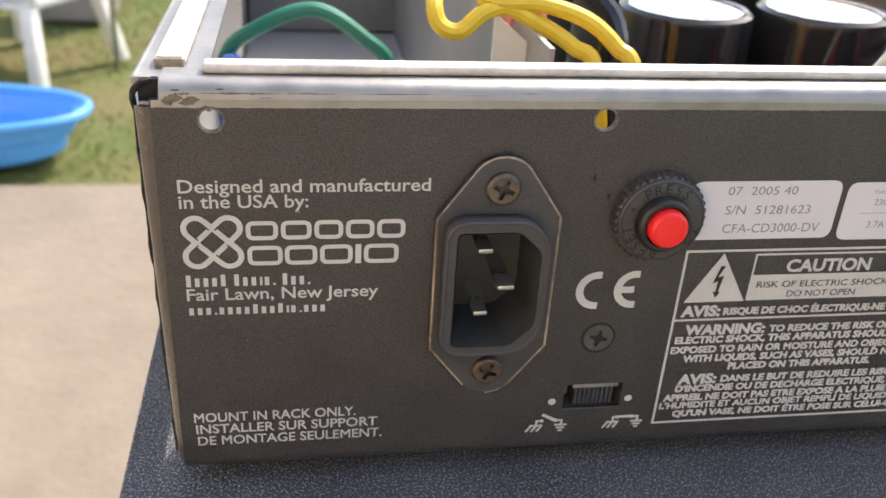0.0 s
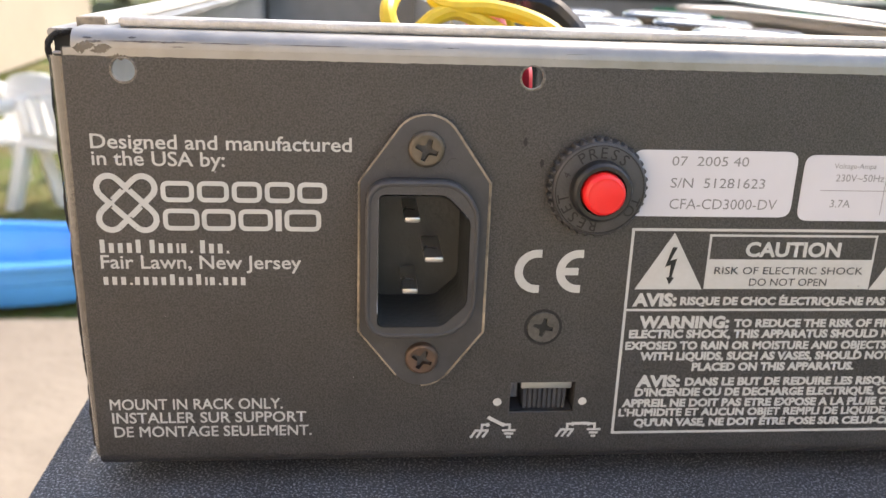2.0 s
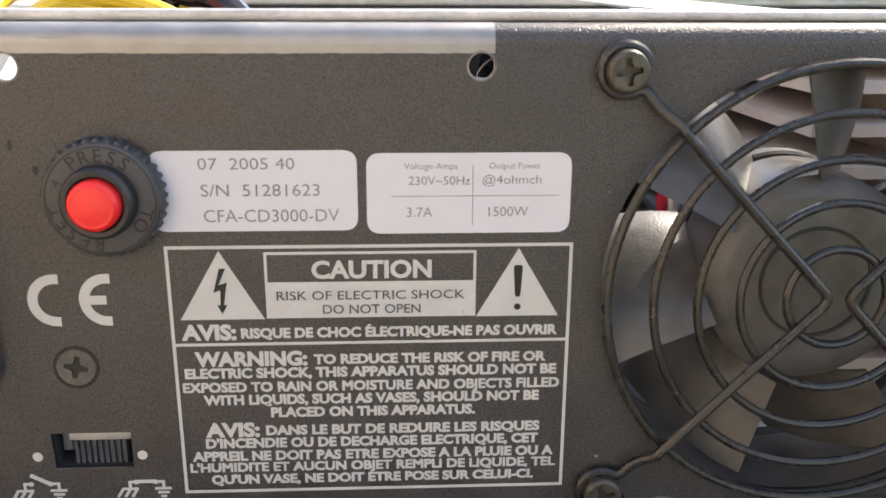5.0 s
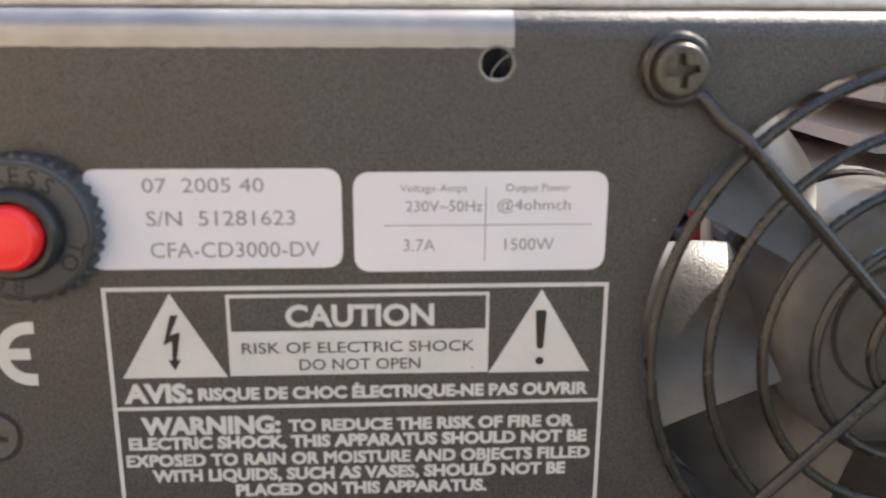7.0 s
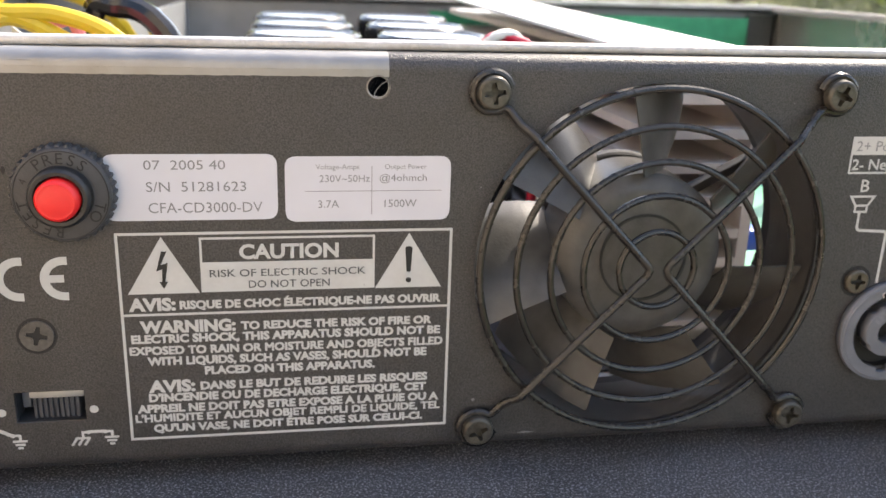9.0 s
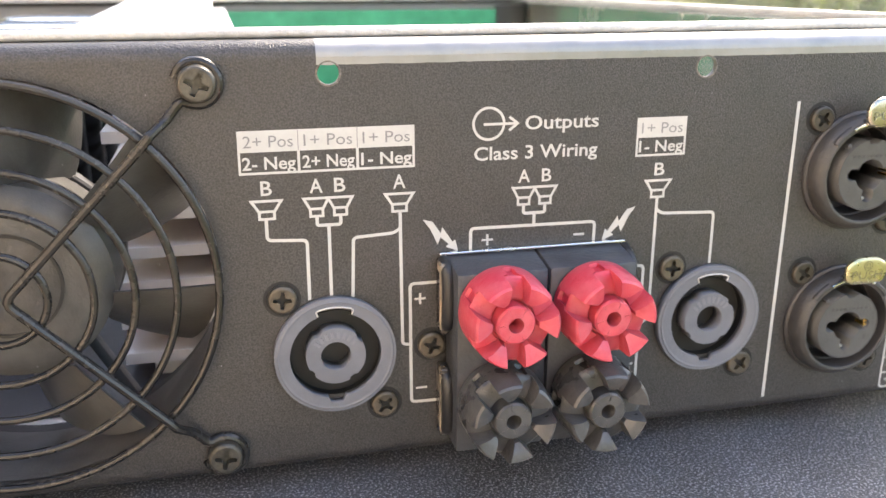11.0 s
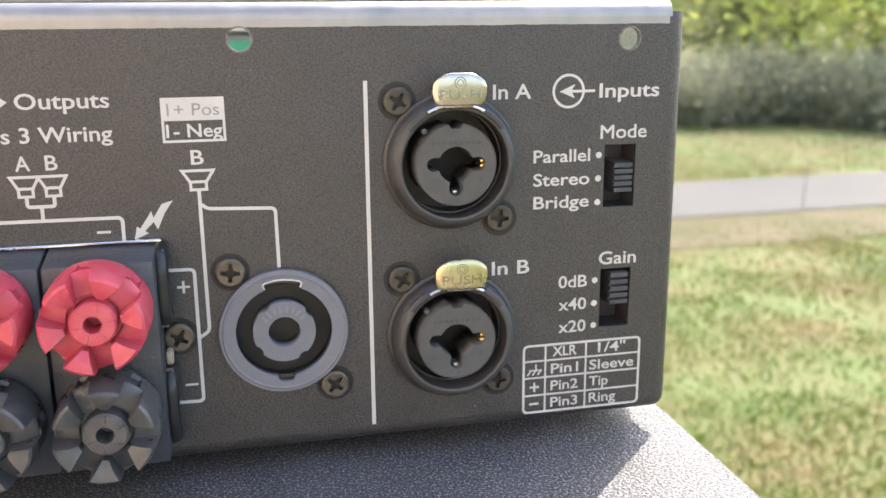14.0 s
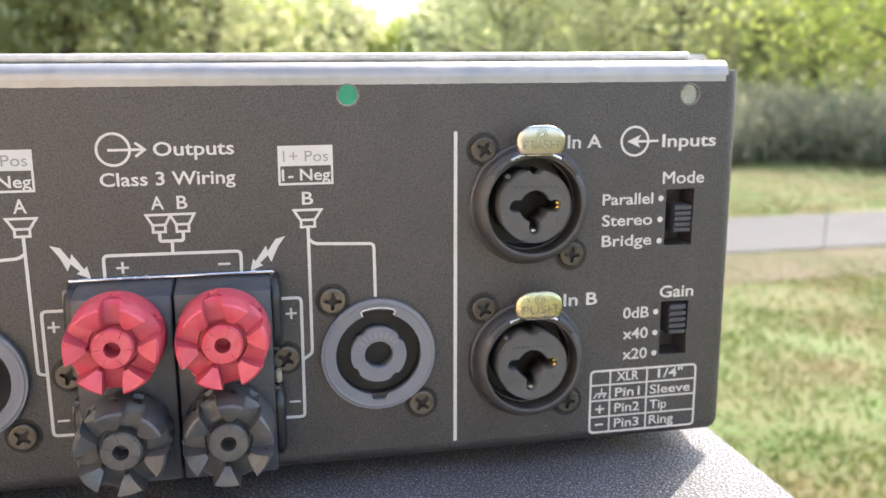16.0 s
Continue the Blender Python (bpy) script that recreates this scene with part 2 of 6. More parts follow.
CHAIR = mat("white garden plastic", (0.76, 0.74, 0.71), 0.4, vary=0.05, scale=20)
WALLP = mat("cream siding", (0.40, 0.345, 0.275), 0.8, vary=0.06, scale=8)
ROOF = mat("grey shingles", (0.30, 0.29, 0.29), 0.85, vary=0.2, scale=12)
PANE = mat("dark window glass", (0.02, 0.025, 0.03), 0.08, vary=0.1, scale=4)
BINGREY = mat("pale grey plastic", (0.27, 0.245, 0.24), 0.5, vary=0.06, scale=10)
STAKE = mat("dark green paint", (0.17, 0.19, 0.11), 0.5, vary=0.1, scale=20)
TEAL = mat("teal plastic", (0.06, 0.25, 0.27), 0.5, vary=0.1, scale=10)


# ---- mesh helpers (shapes in millimetres unless said) ----
MM = 0.001


def thing(name, at, label, category, group="", kind=""):
    ob = new(name)
    ob.empty_display_size = 0.02
    ob.matrix_world = Matrix.Translation(at)
    ob["at"] = list(at)
    return tagged(ob, label, category, group, kind)


def hang(ob, parent):
    ob.parent = parent
    if parent.data is None:
        ob.matrix_parent_inverse = Matrix.Translation(Vector(parent["at"])).inverted()
    return ob


def mesh_of(name, bm, material, s=MM, smooth=True, angle=35):
    bmesh.ops.recalc_face_normals(bm, faces=bm.faces)
    me = bpy.data.meshes.new(name)
    if s != 1:
        bmesh.ops.scale(bm, vec=(s, s, s), verts=bm.verts)
    bm.to_mesh(me)
    bm.free()
    for m in material if isinstance(material, (list, tuple)) else [material]:
        me.materials.append(m)
    if smooth:
        me.shade_smooth()
        me.set_sharp_from_angle(angle=radians(angle))
    return me


def part(name, bm, material, parent, label="", s=MM, smooth=True, angle=35):
    ob = new(name, mesh_of(name, bm, material, s, smooth, angle))
    hang(ob, parent)
    return tagged(ob, label)


def put(name, me, parent, m, label=""):
    """Another object on a shared mesh, posed by m in the world."""
    ob = new(name, me)
    hang(ob, parent)
    ob.matrix_basis = m
    return tagged(ob, label)


def box(bm, x0, x1, y0, y1, z0, z1, bevel=0.0, seg=2):
    r = bmesh.ops.create_cube(bm, size=1)
    for v in r["verts"]:
        v.co = Vector(((x0 + x1) / 2 + v.co.x * (x1 - x0), (y0 + y1) / 2 + v.co.y * (y1 - y0), (z0 + z1) / 2 + v.co.z * (z1 - z0)))
    if bevel:
        edges = list({e for v in r["verts"] for e in v.link_edges})
        bmesh.ops.bevel(bm, geom=edges, offset=bevel, segments=seg, profile=0.5, affect="EDGES")
    return bm


def lathe(bm, profile, seg=48, cx=0.0, cz=0.0, closed=False):
    """Turn (radius, y) pairs round the axis through (cx, cz) that points along y."""
    rings = []
    for r, y in profile:
        if r < 1e-6:
            rings.append([bm.verts.new((cx, y, cz))])
        else:
            rings.append([bm.verts.new((cx + r * math.cos(2 * math.pi * i / seg), y, cz + r * math.sin(2 * math.pi * i / seg))) for i in range(seg)])
    pairs = list(zip(rings, rings[1:])) + ([(rings[-1], rings[0])] if closed else [])
    for a, b in pairs:
        for i in range(seg):
            j = (i + 1) % seg
            if len(a) == 1 and len(b) > 1:
                bm.faces.new((a[0], b[i], b[j]))
            elif len(b) == 1 and len(a) > 1:
                bm.faces.new((a[i], a[j], b[0]))
            elif len(a) > 1:
                bm.faces.new((a[i], a[j], b[j], b[i]))
    return bm


def tube(bm, pts, r, seg=8, closed=False):
    """A round wire along points."""
    pts = [Vector(p) for p in pts]
    rings, up = [], Vector((0.123, 0.3, 0.9)).normalized()
    n = len(pts)
    for i, p in enumerate(pts):
        a = pts[(i - 1) % n] if (closed or i) else pts[0]
        b = pts[(i + 1) % n] if (closed or i < n - 1) else pts[-1]
        d = (b - a).normalized()
        s = d.cross(up)
        s = s.normalized() if s.length > 1e-4 else d.orthogonal().normalized()
        up = s.cross(d).normalized()
        rings.append([bm.verts.new(p + r * (math.cos(2 * math.pi * k / seg) * s + math.sin(2 * math.pi * k / seg) * up)) for k in range(seg)])
    for i in range(n if closed else n - 1):
        a, b = rings[i], rings[(i + 1) % n]
        if closed and i == n - 1:
            shift = min(range(seg), key=lambda q: (a[0].co - b[q].co).length)
            b = b[shift:] + b[:shift]
        for k in range(seg):
            bm.faces.new((a[k], a[(k + 1) % seg], b[(k + 1) % seg], b[k]))
    if not closed:
        bm.faces.new(rings[0])
        bm.faces.new(rings[-1])
    return bm


def smooth_path(pts, n=10):
    """A Catmull-Rom line through points."""
    p = [Vector(q) for q in pts]
    p = [2 * p[0] - p[1]] + p + [2 * p[-1] - p[-2]]
    out = []
    for i in range(1, len(p) - 2):
        for k in range(n):
            t = k / n
            out.append(0.5 * (2 * p[i] + (p[i + 1] - p[i - 1]) * t + (2 * p[i - 1] - 5 * p[i] + 4 * p[i + 1] - p[i + 2]) * t * t + (3 * p[i] - p[i - 1] - 3 * p[i + 1] + p[i + 2]) * t ** 3))
    out.append(p[-2])
    return out


def rounded(pts, r, n=6, closed=True):
    """Round the corners of a flat line of (x, z) points."""
    out, m = [], len(pts)
    for i in range(m):
        p = Vector(pts[i])
        if not closed and i in (0, m - 1):
            out.append(p)
            continue
        a, b = Vector(pts[i - 1]) - p, Vector(pts[(i + 1) % m]) - p
        k = min(r, a.length * 0.49, b.length * 0.49)
        a, b = p + a.normalized() * k, p + b.normalized() * k
        for q in range(n + 1):
            t = q / n
            out.append((1 - t) ** 2 * a + 2 * t * (1 - t) * p + t * t * b)
    return out


def prism(bm, pts, y0, y1, bevel=0.0):
    """An outline in x and z, from y0 (front) to y1, with a bevelled front rim."""
    def inset(d):
        m, res = len(pts), []
        for i in range(m):
            a, p, b = Vector(pts[i - 1]), Vector(pts[i]), Vector(pts[(i + 1) % m])
            u, w = (p - a).normalized(), (b - p).normalized()
            nrm = Vector((-u.y - w.y, u.x + w.x))
            nrm = nrm.normalized() if nrm.length > 1e-6 else Vector((-u.y, u.x))
            res.append(p + nrm * d)
        return res
    area = sum(pts[i - 1][0] * pts[i][1] - pts[i][0] * pts[i - 1][1] for i in range(len(pts)))
    sign = 1 if area > 0 else -1
    levels = [(pts, y1), (pts, y0 + bevel)] + ([(inset(sign * bevel * 0.35), y0 + bevel * 0.3), (inset(sign * bevel), y0)] if bevel else [])
    loops = [[bm.verts.new((p[0], y, p[1])) for p in ps] for ps, y in levels]
    for a, b in zip(loops, loops[1:]):
        for i in range(len(a)):
            bm.faces.new((a[i - 1], a[i], b[i], b[i - 1]))
    bm.faces.new(loops[-1])
    bm.faces.new(loops[0])
    return bm


def plate(name, outline, holes, y0, y1):
    """A flat sheet in x and z with real holes through it, as a bmesh in millimetres."""
    cu = bpy.data.curves.new(name, "CURVE")
    cu.dimensions, cu.fill_mode = "2D", "BOTH"
    cu.extrude = (y1 - y0) / 2
    for pts in [outline] + holes:
        sp = cu.splines.new("POLY")
        sp.points.add(len(pts) - 1)
        for q, p in zip(sp.points, pts):
            q.co = (p[0], p[1], 0, 1)
        sp.use_cyclic_u = True
    ob = new(name, cu)
    me = bpy.data.meshes.new_from_object(ob.evaluated_get(bpy.context.evaluated_depsgraph_get()))
    bpy.data.objects.remove(ob)
    bm = bmesh.new()
    bm.from_mesh(me)
    bpy.data.meshes.remove(me)
    for v in bm.verts:
        v.co = Vector((v.co.x, (y0 + y1) / 2 - v.co.z, v.co.y))
    bmesh.ops.remove_doubles(bm, verts=bm.verts, dist=0.001)
    return bm


def circle(cx, cz, r, n=40):
    return [(cx + r * math.cos(2 * math.pi * i / n), cz + r * math.sin(2 * math.pi * i / n)) for i in range(n)]


def rect(x0, x1, z0, z1, r=0.0, n=5):
    pts = [(x0, z0), (x1, z0), (x1, z1), (x0, z1)]
    return rounded(pts, r, n) if r else pts


LAYER = [0]


def ink_y():
    """Each print lies a hair above the one before."""
    LAYER[0] = (LAYER[0] + 1) % 12
    return -0.06 - 0.006 * LAYER[0]


def stroke(bm, pts, w, y, closed=False):
    """A flat printed line of width w through (x, z) points, with mitred corners."""
    p = [Vector(q) for q in pts]
    n = len(p)
    lo, hi = [], []
    for i in range(n):
        a = p[i - 1] if (closed or i) else None
        b = p[(i + 1) % n] if (closed or i < n - 1) else None
        u = (p[i] - a).normalized() if a is not None else (b - p[i]).normalized()
        v = (b - p[i]).normalized() if b is not None else u
        m = Vector((-(u.y + v.y), u.x + v.x))
        m = m.normalized() if m.length > 1e-6 else Vector((-u.y, u.x))
        k = w / 2 / max(0.4, m.dot(Vector((-u.y, u.x))))
        lo.append(bm.verts.new((p[i].x - m.x * k, y, p[i].y - m.y * k)))
        hi.append(bm.verts.new((p[i].x + m.x * k, y, p[i].y + m.y * k)))
    for i in range(n if closed else n - 1):
        j = (i + 1) % n
        bm.faces.new((lo[i], lo[j], hi[j], hi[i]))
    return bm


def poly(bm, pts, y):
    bm.faces.new([bm.verts.new((p[0], y, p[1])) for p in pts])
    return bm


def face_front(me):
    """Flat prints face the viewer's side, towards -y."""
    bm = bmesh.new()
    bm.from_mesh(me)
    for f in bm.faces:
        if f.normal.y > 0:
            f.normal_flip()
    bm.to_mesh(me)
    bm.free()


def pieces(bm):
    """The separate patches of a flat print, each as a list of faces."""
    left, out = set(bm.faces), []
    while left:
        todo, island = [left.pop()], []
        while todo:
            f = todo.pop()
            island.append(f)
            for e in f.edges:
                for g in e.link_faces:
                    if g in left:
                        left.remove(g)
                        todo.append(g)
        out.append(island)
    return sorted(out, key=lambda fs: -sum(f.calc_area() for f in fs))


def printed(name, bm, material, parent, label=""):
    if name == "printed_symbol":                 # a symbol of several strokes: each stroke stands alone
        rest = pieces(bm)[1:]
        for island in rest:
            one = bmesh.new()
            for f in island:
                one.faces.new([one.verts.new(v.co) for v in f.verts])
            bmesh.ops.remove_doubles(one, verts=one.verts, dist=0.00001)
            printed("printed_stroke", one, material, parent)
        bmesh.ops.delete(bm, geom=[f for island in rest for f in island], context="FACES")
    ob = part(name, bm, material, parent, label, smooth=False)
    face_front(ob.data)
    return ob


def letters(body, bold):
    cu = bpy.data.curves.new("letters", "FONT")
    cu.body, cu.size, cu.offset, cu.resolution_u = body, 1.0, bold, 3
    ob = new("letters", cu)
    me = bpy.data.meshes.new_from_object(ob.evaluated_get(bpy.context.evaluated_depsgraph_get()))
    bpy.data.objects.remove(ob)
    return me


CAP = [0.0]


def text(body, x0, x1, z, cap, parent, material=None, bold=0.0, y=None, name="printed_text"):
    """A printed line of writing from x0 to x1, standing on z, with capitals of height cap."""
    if not CAP[0]:
        me = letters("H", 0)
        CAP[0] = max(v.co.y for v in me.vertices)
    layered = bold and "M" in body               # an M cannot be thickened by its outline: lay thin copies side by side
    me = letters(body, 0 if layered else bold)
    if layered:
        bm = bmesh.new()
        for k, (u, w) in enumerate(((0, 0), (bold, bold), (-bold, bold), (bold, -bold), (-bold, -bold))):
            have = len(bm.verts)
            bm.from_mesh(me)
            bm.verts.ensure_lookup_table()
            for v in bm.verts[have:]:
                v.co += Vector((u * 0.8, w * 0.8, 0.0011 * k))
        bm.to_mesh(me)
        bm.free()
    xs = [v.co.x for v in me.vertices]
    a, b = min(xs), max(xs)
    sx, sz = (x1 - x0) / (b - a) * MM, cap / CAP[0] * MM
    yy = (ink_y() if y is None else y) * MM
    for v in me.vertices:
        v.co = Vector((x0 * MM + (v.co.x - a) * sx, yy - v.co.z * MM, z * MM + v.co.y * sz))
    me.materials.clear()
    me.materials.append(material or INK)
    me.name = name
    face_front(me)
    ob = new(name, me)
    return hang(ob, parent)


def word_bars(spec, z, h, parent, material=None):
    """Writing that stays unlettered: a row of small blocks in its size and colour."""
    for x0, x1, up in spec:
        printed("printed_bar", poly(bmesh.new(), rect(x0, x1, z, z + h * up), ink_y()), material or INK, parent)


def screw_mesh(name, r, dome, material, flat=False):
    """A pan or flat head with a deep cross recess, facing -y at the origin; millimetres."""
    w, e = 0.15 * r, 0.62 * r
    cross = []
    for k in range(4):
        c, s = math.cos(math.pi / 2 * k), math.sin(math.pi / 2 * k)
        for u, v in ((w * 1.35, -w * 1.35), (e * 0.55, -w), (e, -w * 0.8), (e, w * 0.8), (e * 0.55, w)):
            cross.append((u * c - v * s, u * s + v * c))
    face = -dome if not flat else -0.15
    bm = plate(name, circle(0, 0, r * (0.80 if not flat else 0.97), 40), [cross], face, face + 1.7)
    poly(bm, circle(0, 0, e * 0.95, 20), face + 1.69)
    if flat:
        lathe(bm, [(r * 0.97, face), (r, face + 0.12), (r, face + 0.9)], 40)
    else:
        lathe(bm, [(r * 0.80, face), (r * 0.90, face + 0.12 * dome), (r * 0.97, face + 0.38 * dome), (r, 0.0), (r, 0.7)], 40)
    return mesh_of(name, bm, material, angle=24)

# ---- the table ----
TOP = 4.0                                    # height of the table top, millimetres
table = thing("side_table", (0, 0.15, -0.75), "small table with speckled black laminate top and raw chipboard edge", "table")
bm = bmesh.new()
box(bm, -221.5, 220.5, -58, 420, TOP - 1.0, TOP, 0.3, 1)
part("laminate_top", bm, LAMINATE, table, "speckled black laminate skin")
bm = bmesh.new()
box(bm, -221.5, 220.5, -58, 420, TOP - 18, TOP - 1.0, 0.2, 1)
part("board", bm, CHIPBOARD, table, "raw brown chipboard core")
leg = bmesh.new()
box(leg, -18, 18, -18, 18, -750, TOP - 18, 2)
leg_me = mesh_of("leg", leg, LAMINATE)
for lx, ly in ((-0.19, -0.02), (0.19, -0.02), (-0.19, 0.39), (0.19, 0.39)):
    put("leg", leg_me, table, Matrix.Translation((lx, ly, 0)))

# ---- the amplifier: chassis ----
XL, XR, ZB, ZT, DEPTH = -211.3, 216.8, 8.6, 92.5, 352.0
amp = thing("power_amplifier", (0.0023, 0.175, TOP * MM), "black two-unit rack power amplifier with its lid off, rear panel forward", "amplifier")


def top(y):
    """The chassis falls slightly towards its far end."""
    return ZT - 0.019 * y


HOLES = [(-198.0, 85.9), (-127.6, 86.2), (-57.4, 86.3), (58.4, 86.7), (132.6, 86.2), (205.0, 85.5)]
BX, BZ = -114.6, 66.8                       # axis of the breaker
SWITCHES = [(-128.0, -114.9, 19.8, 26.5), (200.6, 207.2, 53.0, 65.4), (200.6, 207.2, 28.0, 40.4)]
iec_open = rounded([(-154.7, 40.6), (-142.8, 40.6), (-138.1, 45.0), (-138.1, 61.4), (-142.6, 66.0), (-154.7, 66.0)], 1.4)
holes = [circle(x, z, 2.1, 28) for x, z in HOLES] + [rect(*s) for s in SWITCHES] + [circle(0, 50, 37.6, 72)]
holes += [[(p[0], p[1]) for p in rect(-156, -136, 38.5, 66.5)]]
holes += [circle(57.8, 33.0, 9.0), circle(137.5, 33.2, 9.0), circle(169.8, 63.5, 9.6), circle(169.8, 29.6, 9.6), circle(BX, BZ, 4)]
bm = plate("rear_panel", rect(XL + 3.4, XR - 3.0, ZB + 3, ZT - 3), holes, 0.0, 1.3)
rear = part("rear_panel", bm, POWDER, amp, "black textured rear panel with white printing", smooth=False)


def bend(bm, x0, x1, r, kind, y_in, n=8):
    """A rounded fold: top or bottom along x, from the panel's face to y_in."""
    prof = []
    for i in range(n + 1):
        a = math.pi / 2 * i / n
        prof.append((r - r * math.cos(a), r * math.sin(a)))
    prof.append((y_in, r))
    base = ZT - r if kind == "top" else ZB + r
    sgn = 1 if kind == "top" else -1
    rows = [[bm.verts.new((x, y, base + sgn * h)) for y, h in prof] + [bm.verts.new((x, y, base + sgn * max(0, h - 1.0))) for y, h in reversed([(max(1.2, yy), hh) for yy, hh in prof])] for x in (x0, x1)]
    for i in range(len(rows[0])):
        bm.faces.new((rows[0][i - 1], rows[0][i], rows[1][i], rows[1][i - 1]))
    bm.faces.new(rows[0])
    bm.faces.new(rows[1])
    return bm


bm = bend(bmesh.new(), -206.3, -55.4, 3.0, "top", 9.0)
part("top_fold", bm, STEEL, amp, "bare metal folded edge, scuffed")
bm = bend(bmesh.new(), -55.4, 56.3, 3.0, "top", 9.0)
part("top_fold", bm, POWDER, amp, "black painted folded edge")
bm = bend(bmesh.new(), 56.3, 213.6, 3.0, "top", 9.0)
part("top_fold", bm, STEEL, amp, "bare metal folded edge")
bm = bend(bmesh.new(), XL + 3.4, XR - 3.0, 3.0, "bottom", 12.0)
part("bottom_fold", bm, POWDER, amp)

def fold_y(z):
    """How far back the face of the top fold lies at a height."""
    return -0.07 if z <= 89.5 else 2.93 - math.sqrt(max(0.0, 9 - (z - 89.5) ** 2))


def ragged(name, x0, x1, z0, z1, jag, seed, material, label, step=0.7, taper=0.1):
    """A patch on the fold or the panel with an uneven outline."""
    rg = random.Random(seed)
    n = max(4, int((x1 - x0) / step))
    ends = lambda i: min(1.0, taper + 2.6 * min(i, n - i) / n)
    zc = (z0 + z1) / 2
    lo = [(x0 + (x1 - x0) * i / n, zc - ((zc - z0) + rg.uniform(-jag, jag)) * ends(i)) for i in range(n + 1)]
    hi = [(x, zc + ((z1 - zc) + rg.uniform(-jag, jag) * 0.8) * ends(i)) for i, (x, z) in enumerate(lo)]
    bm = bmesh.new()
    a = [bm.verts.new((x, fold_y(z), z)) for x, z in lo]
    m = [bm.verts.new((x, fold_y(zc), zc)) for x, z in lo]
    b = [bm.verts.new((x, fold_y(z), z)) for x, z in hi]
    for p, q in ((a, m), (m, b)):
        for i in range(n):
            bm.faces.new((p[i], p[i + 1], q[i + 1], q[i]))
    return printed(name, bm, material, rear, label)


def masked(x0, x1, seed):
    """Bare metal below the fold, where the paint was masked, with an uneven lower edge."""
    rg = random.Random(seed)
    n = int((x1 - x0) / 0.8)
    lo = [(x0 + (x1 - x0) * i / n, 88.2 + rg.uniform(-0.06, 0.06)) for i in range(n + 1)]
    printed("masked_strip", poly(bmesh.new(), lo + [(x1, 89.5), (x0, 89.5)], -0.06), STEEL, rear, "bare metal strip where the paint was masked")


masked(-207.6, -55.4, 1)
masked(56.3, 213.0, 2)


def corner(x_edge, sgn, r, z0, z1):
    """The upright fold at either end of the panel, and a flange back along the side."""
    bm = bmesh.new()
    prof = []
    for i in range(9):
        a = math.pi / 2 * i / 8
        prof.append((x_edge + sgn * (r - r * math.sin(a)), r - r * math.cos(a)))
    prof.append((x_edge, 14.0))
    prof += [(x + sgn * 1.0, max(1.2, y)) for x, y in reversed(prof)]
    rows = [[bm.verts.new((x, y, z)) for x, y in prof] for z in (z0, z1)]
    for i in range(len(prof)):
        bm.faces.new((rows[0][i - 1], rows[0][i], rows[1][i], rows[1][i - 1]))
    bm.faces.new(rows[0])
    bm.faces.new(rows[1])
    return bm


def lean(bm):
    """The bent end of the panel leans in towards its foot."""
    for v in bm.verts:
        v.co.x += 1.5 * max(0.0, 1 - (v.co.z - ZB) / 79)
    return bm


# Paint made glossier and paler so the bend shows a highlight.
part("corner_fold", lean(corner(XL + 0.3, 1, 3.6, ZB + 3.0, 88.0)), CORNERPAINT, amp, "dark corner fold in glossier, faintly brown paint")
part("corner_fold", corner(XR, -1, 3.0, ZB + 3.0, 90.4), POWDER, amp)


def slab(bm, x0, x1, y0, y1, z0, z1):
    """A bar whose heights follow the falling top line."""
    r = bmesh.ops.create_cube(bm, size=1)
    for v in r["verts"]:
        y = y1 if v.co.y > 0 else y0
        z = (z1 if v.co.z > 0 else z0)
        v.co = Vector((x1 if v.co.x > 0 else x0, y, z + (top(y) - ZT if z > 40 else 0)))
    return bm


# the torn left corner: a rough black edge that arches over a dark gap
rg = random.Random(12)
line = [(XL + 0.5 + rg.uniform(-0.2, 0.2), 3.4 + rg.uniform(-0.2, 0.2), 12 + 3.1 * i) for i in range(25)]
line += [(XL + 0.3, 3.3, 88.6), (XL + 0.5, 3.4, 90.0), (XL + 1.6, 3.6, 91.2), (XL + 3.2, 3.9, 91.6), (XL + 4.6, 4.2, 91.7)]
bm = tube(bmesh.new(), smooth_path(line, 3), 0.55, 9)
for v in bm.verts:
    v.co += Vector((rg.uniform(-1, 1), rg.uniform(-1, 1), rg.uniform(-1, 1))) * 0.10
part("rough_edge", lean(bm), ROUGHBLACK, amp, "torn black paint edge at the corner")
# Black plate added to paint the open corner's shade.
part("corner_shade", box(bmesh.new(), XL + 1.0, -206.4, 4.6, 5.2, 87.0, 91.0), INKGAPBLACK, amp, "black plate for the shade in the open corner")
part("torn_lip", box(bmesh.new(), XL + 1.4, -207.6, 1.6, 2.6, 88.0, 88.6, 0.2, 1), STEEL, amp, "bright torn metal lip")
for x0, x1, z0, z1, sd in ((-206.0, -203.4, 88.7, 90.2, 5), (-205.2, -202.2, 89.3, 90.6, 6), (-203.2, -200.2, 88.5, 89.5, 7), (-202.6, -199.4, 89.0, 90.2, 8), (-200.6, -196.2, 87.6, 88.5, 9)):
    ragged("paint_patch", x0, x1, z0, z1, 0.28, sd, WORN, "brown remains of paint", 0.18, 0.0)
ragged("scuff_mark", -140.6, -139.9, 69.6, 71.2, 0.2, 31, INKGREY, "pale scuff", 0.2)
ragged("scuff_mark", -128.6, -127.8, 73.8, 75.6, 0.25, 32, INKGAPBLACK, "dark scuff", 0.2)
ragged("scuff_mark", -125.3, -124.5, 70.1, 71.7, 0.25, 33, INKGAPBLACK, "dark scuff", 0.2)
ragged("scuff_mark", -26.5, -22.6, 11.7, 12.0, 0.1, 34, INKGREY, "pale scuff", 0.4)
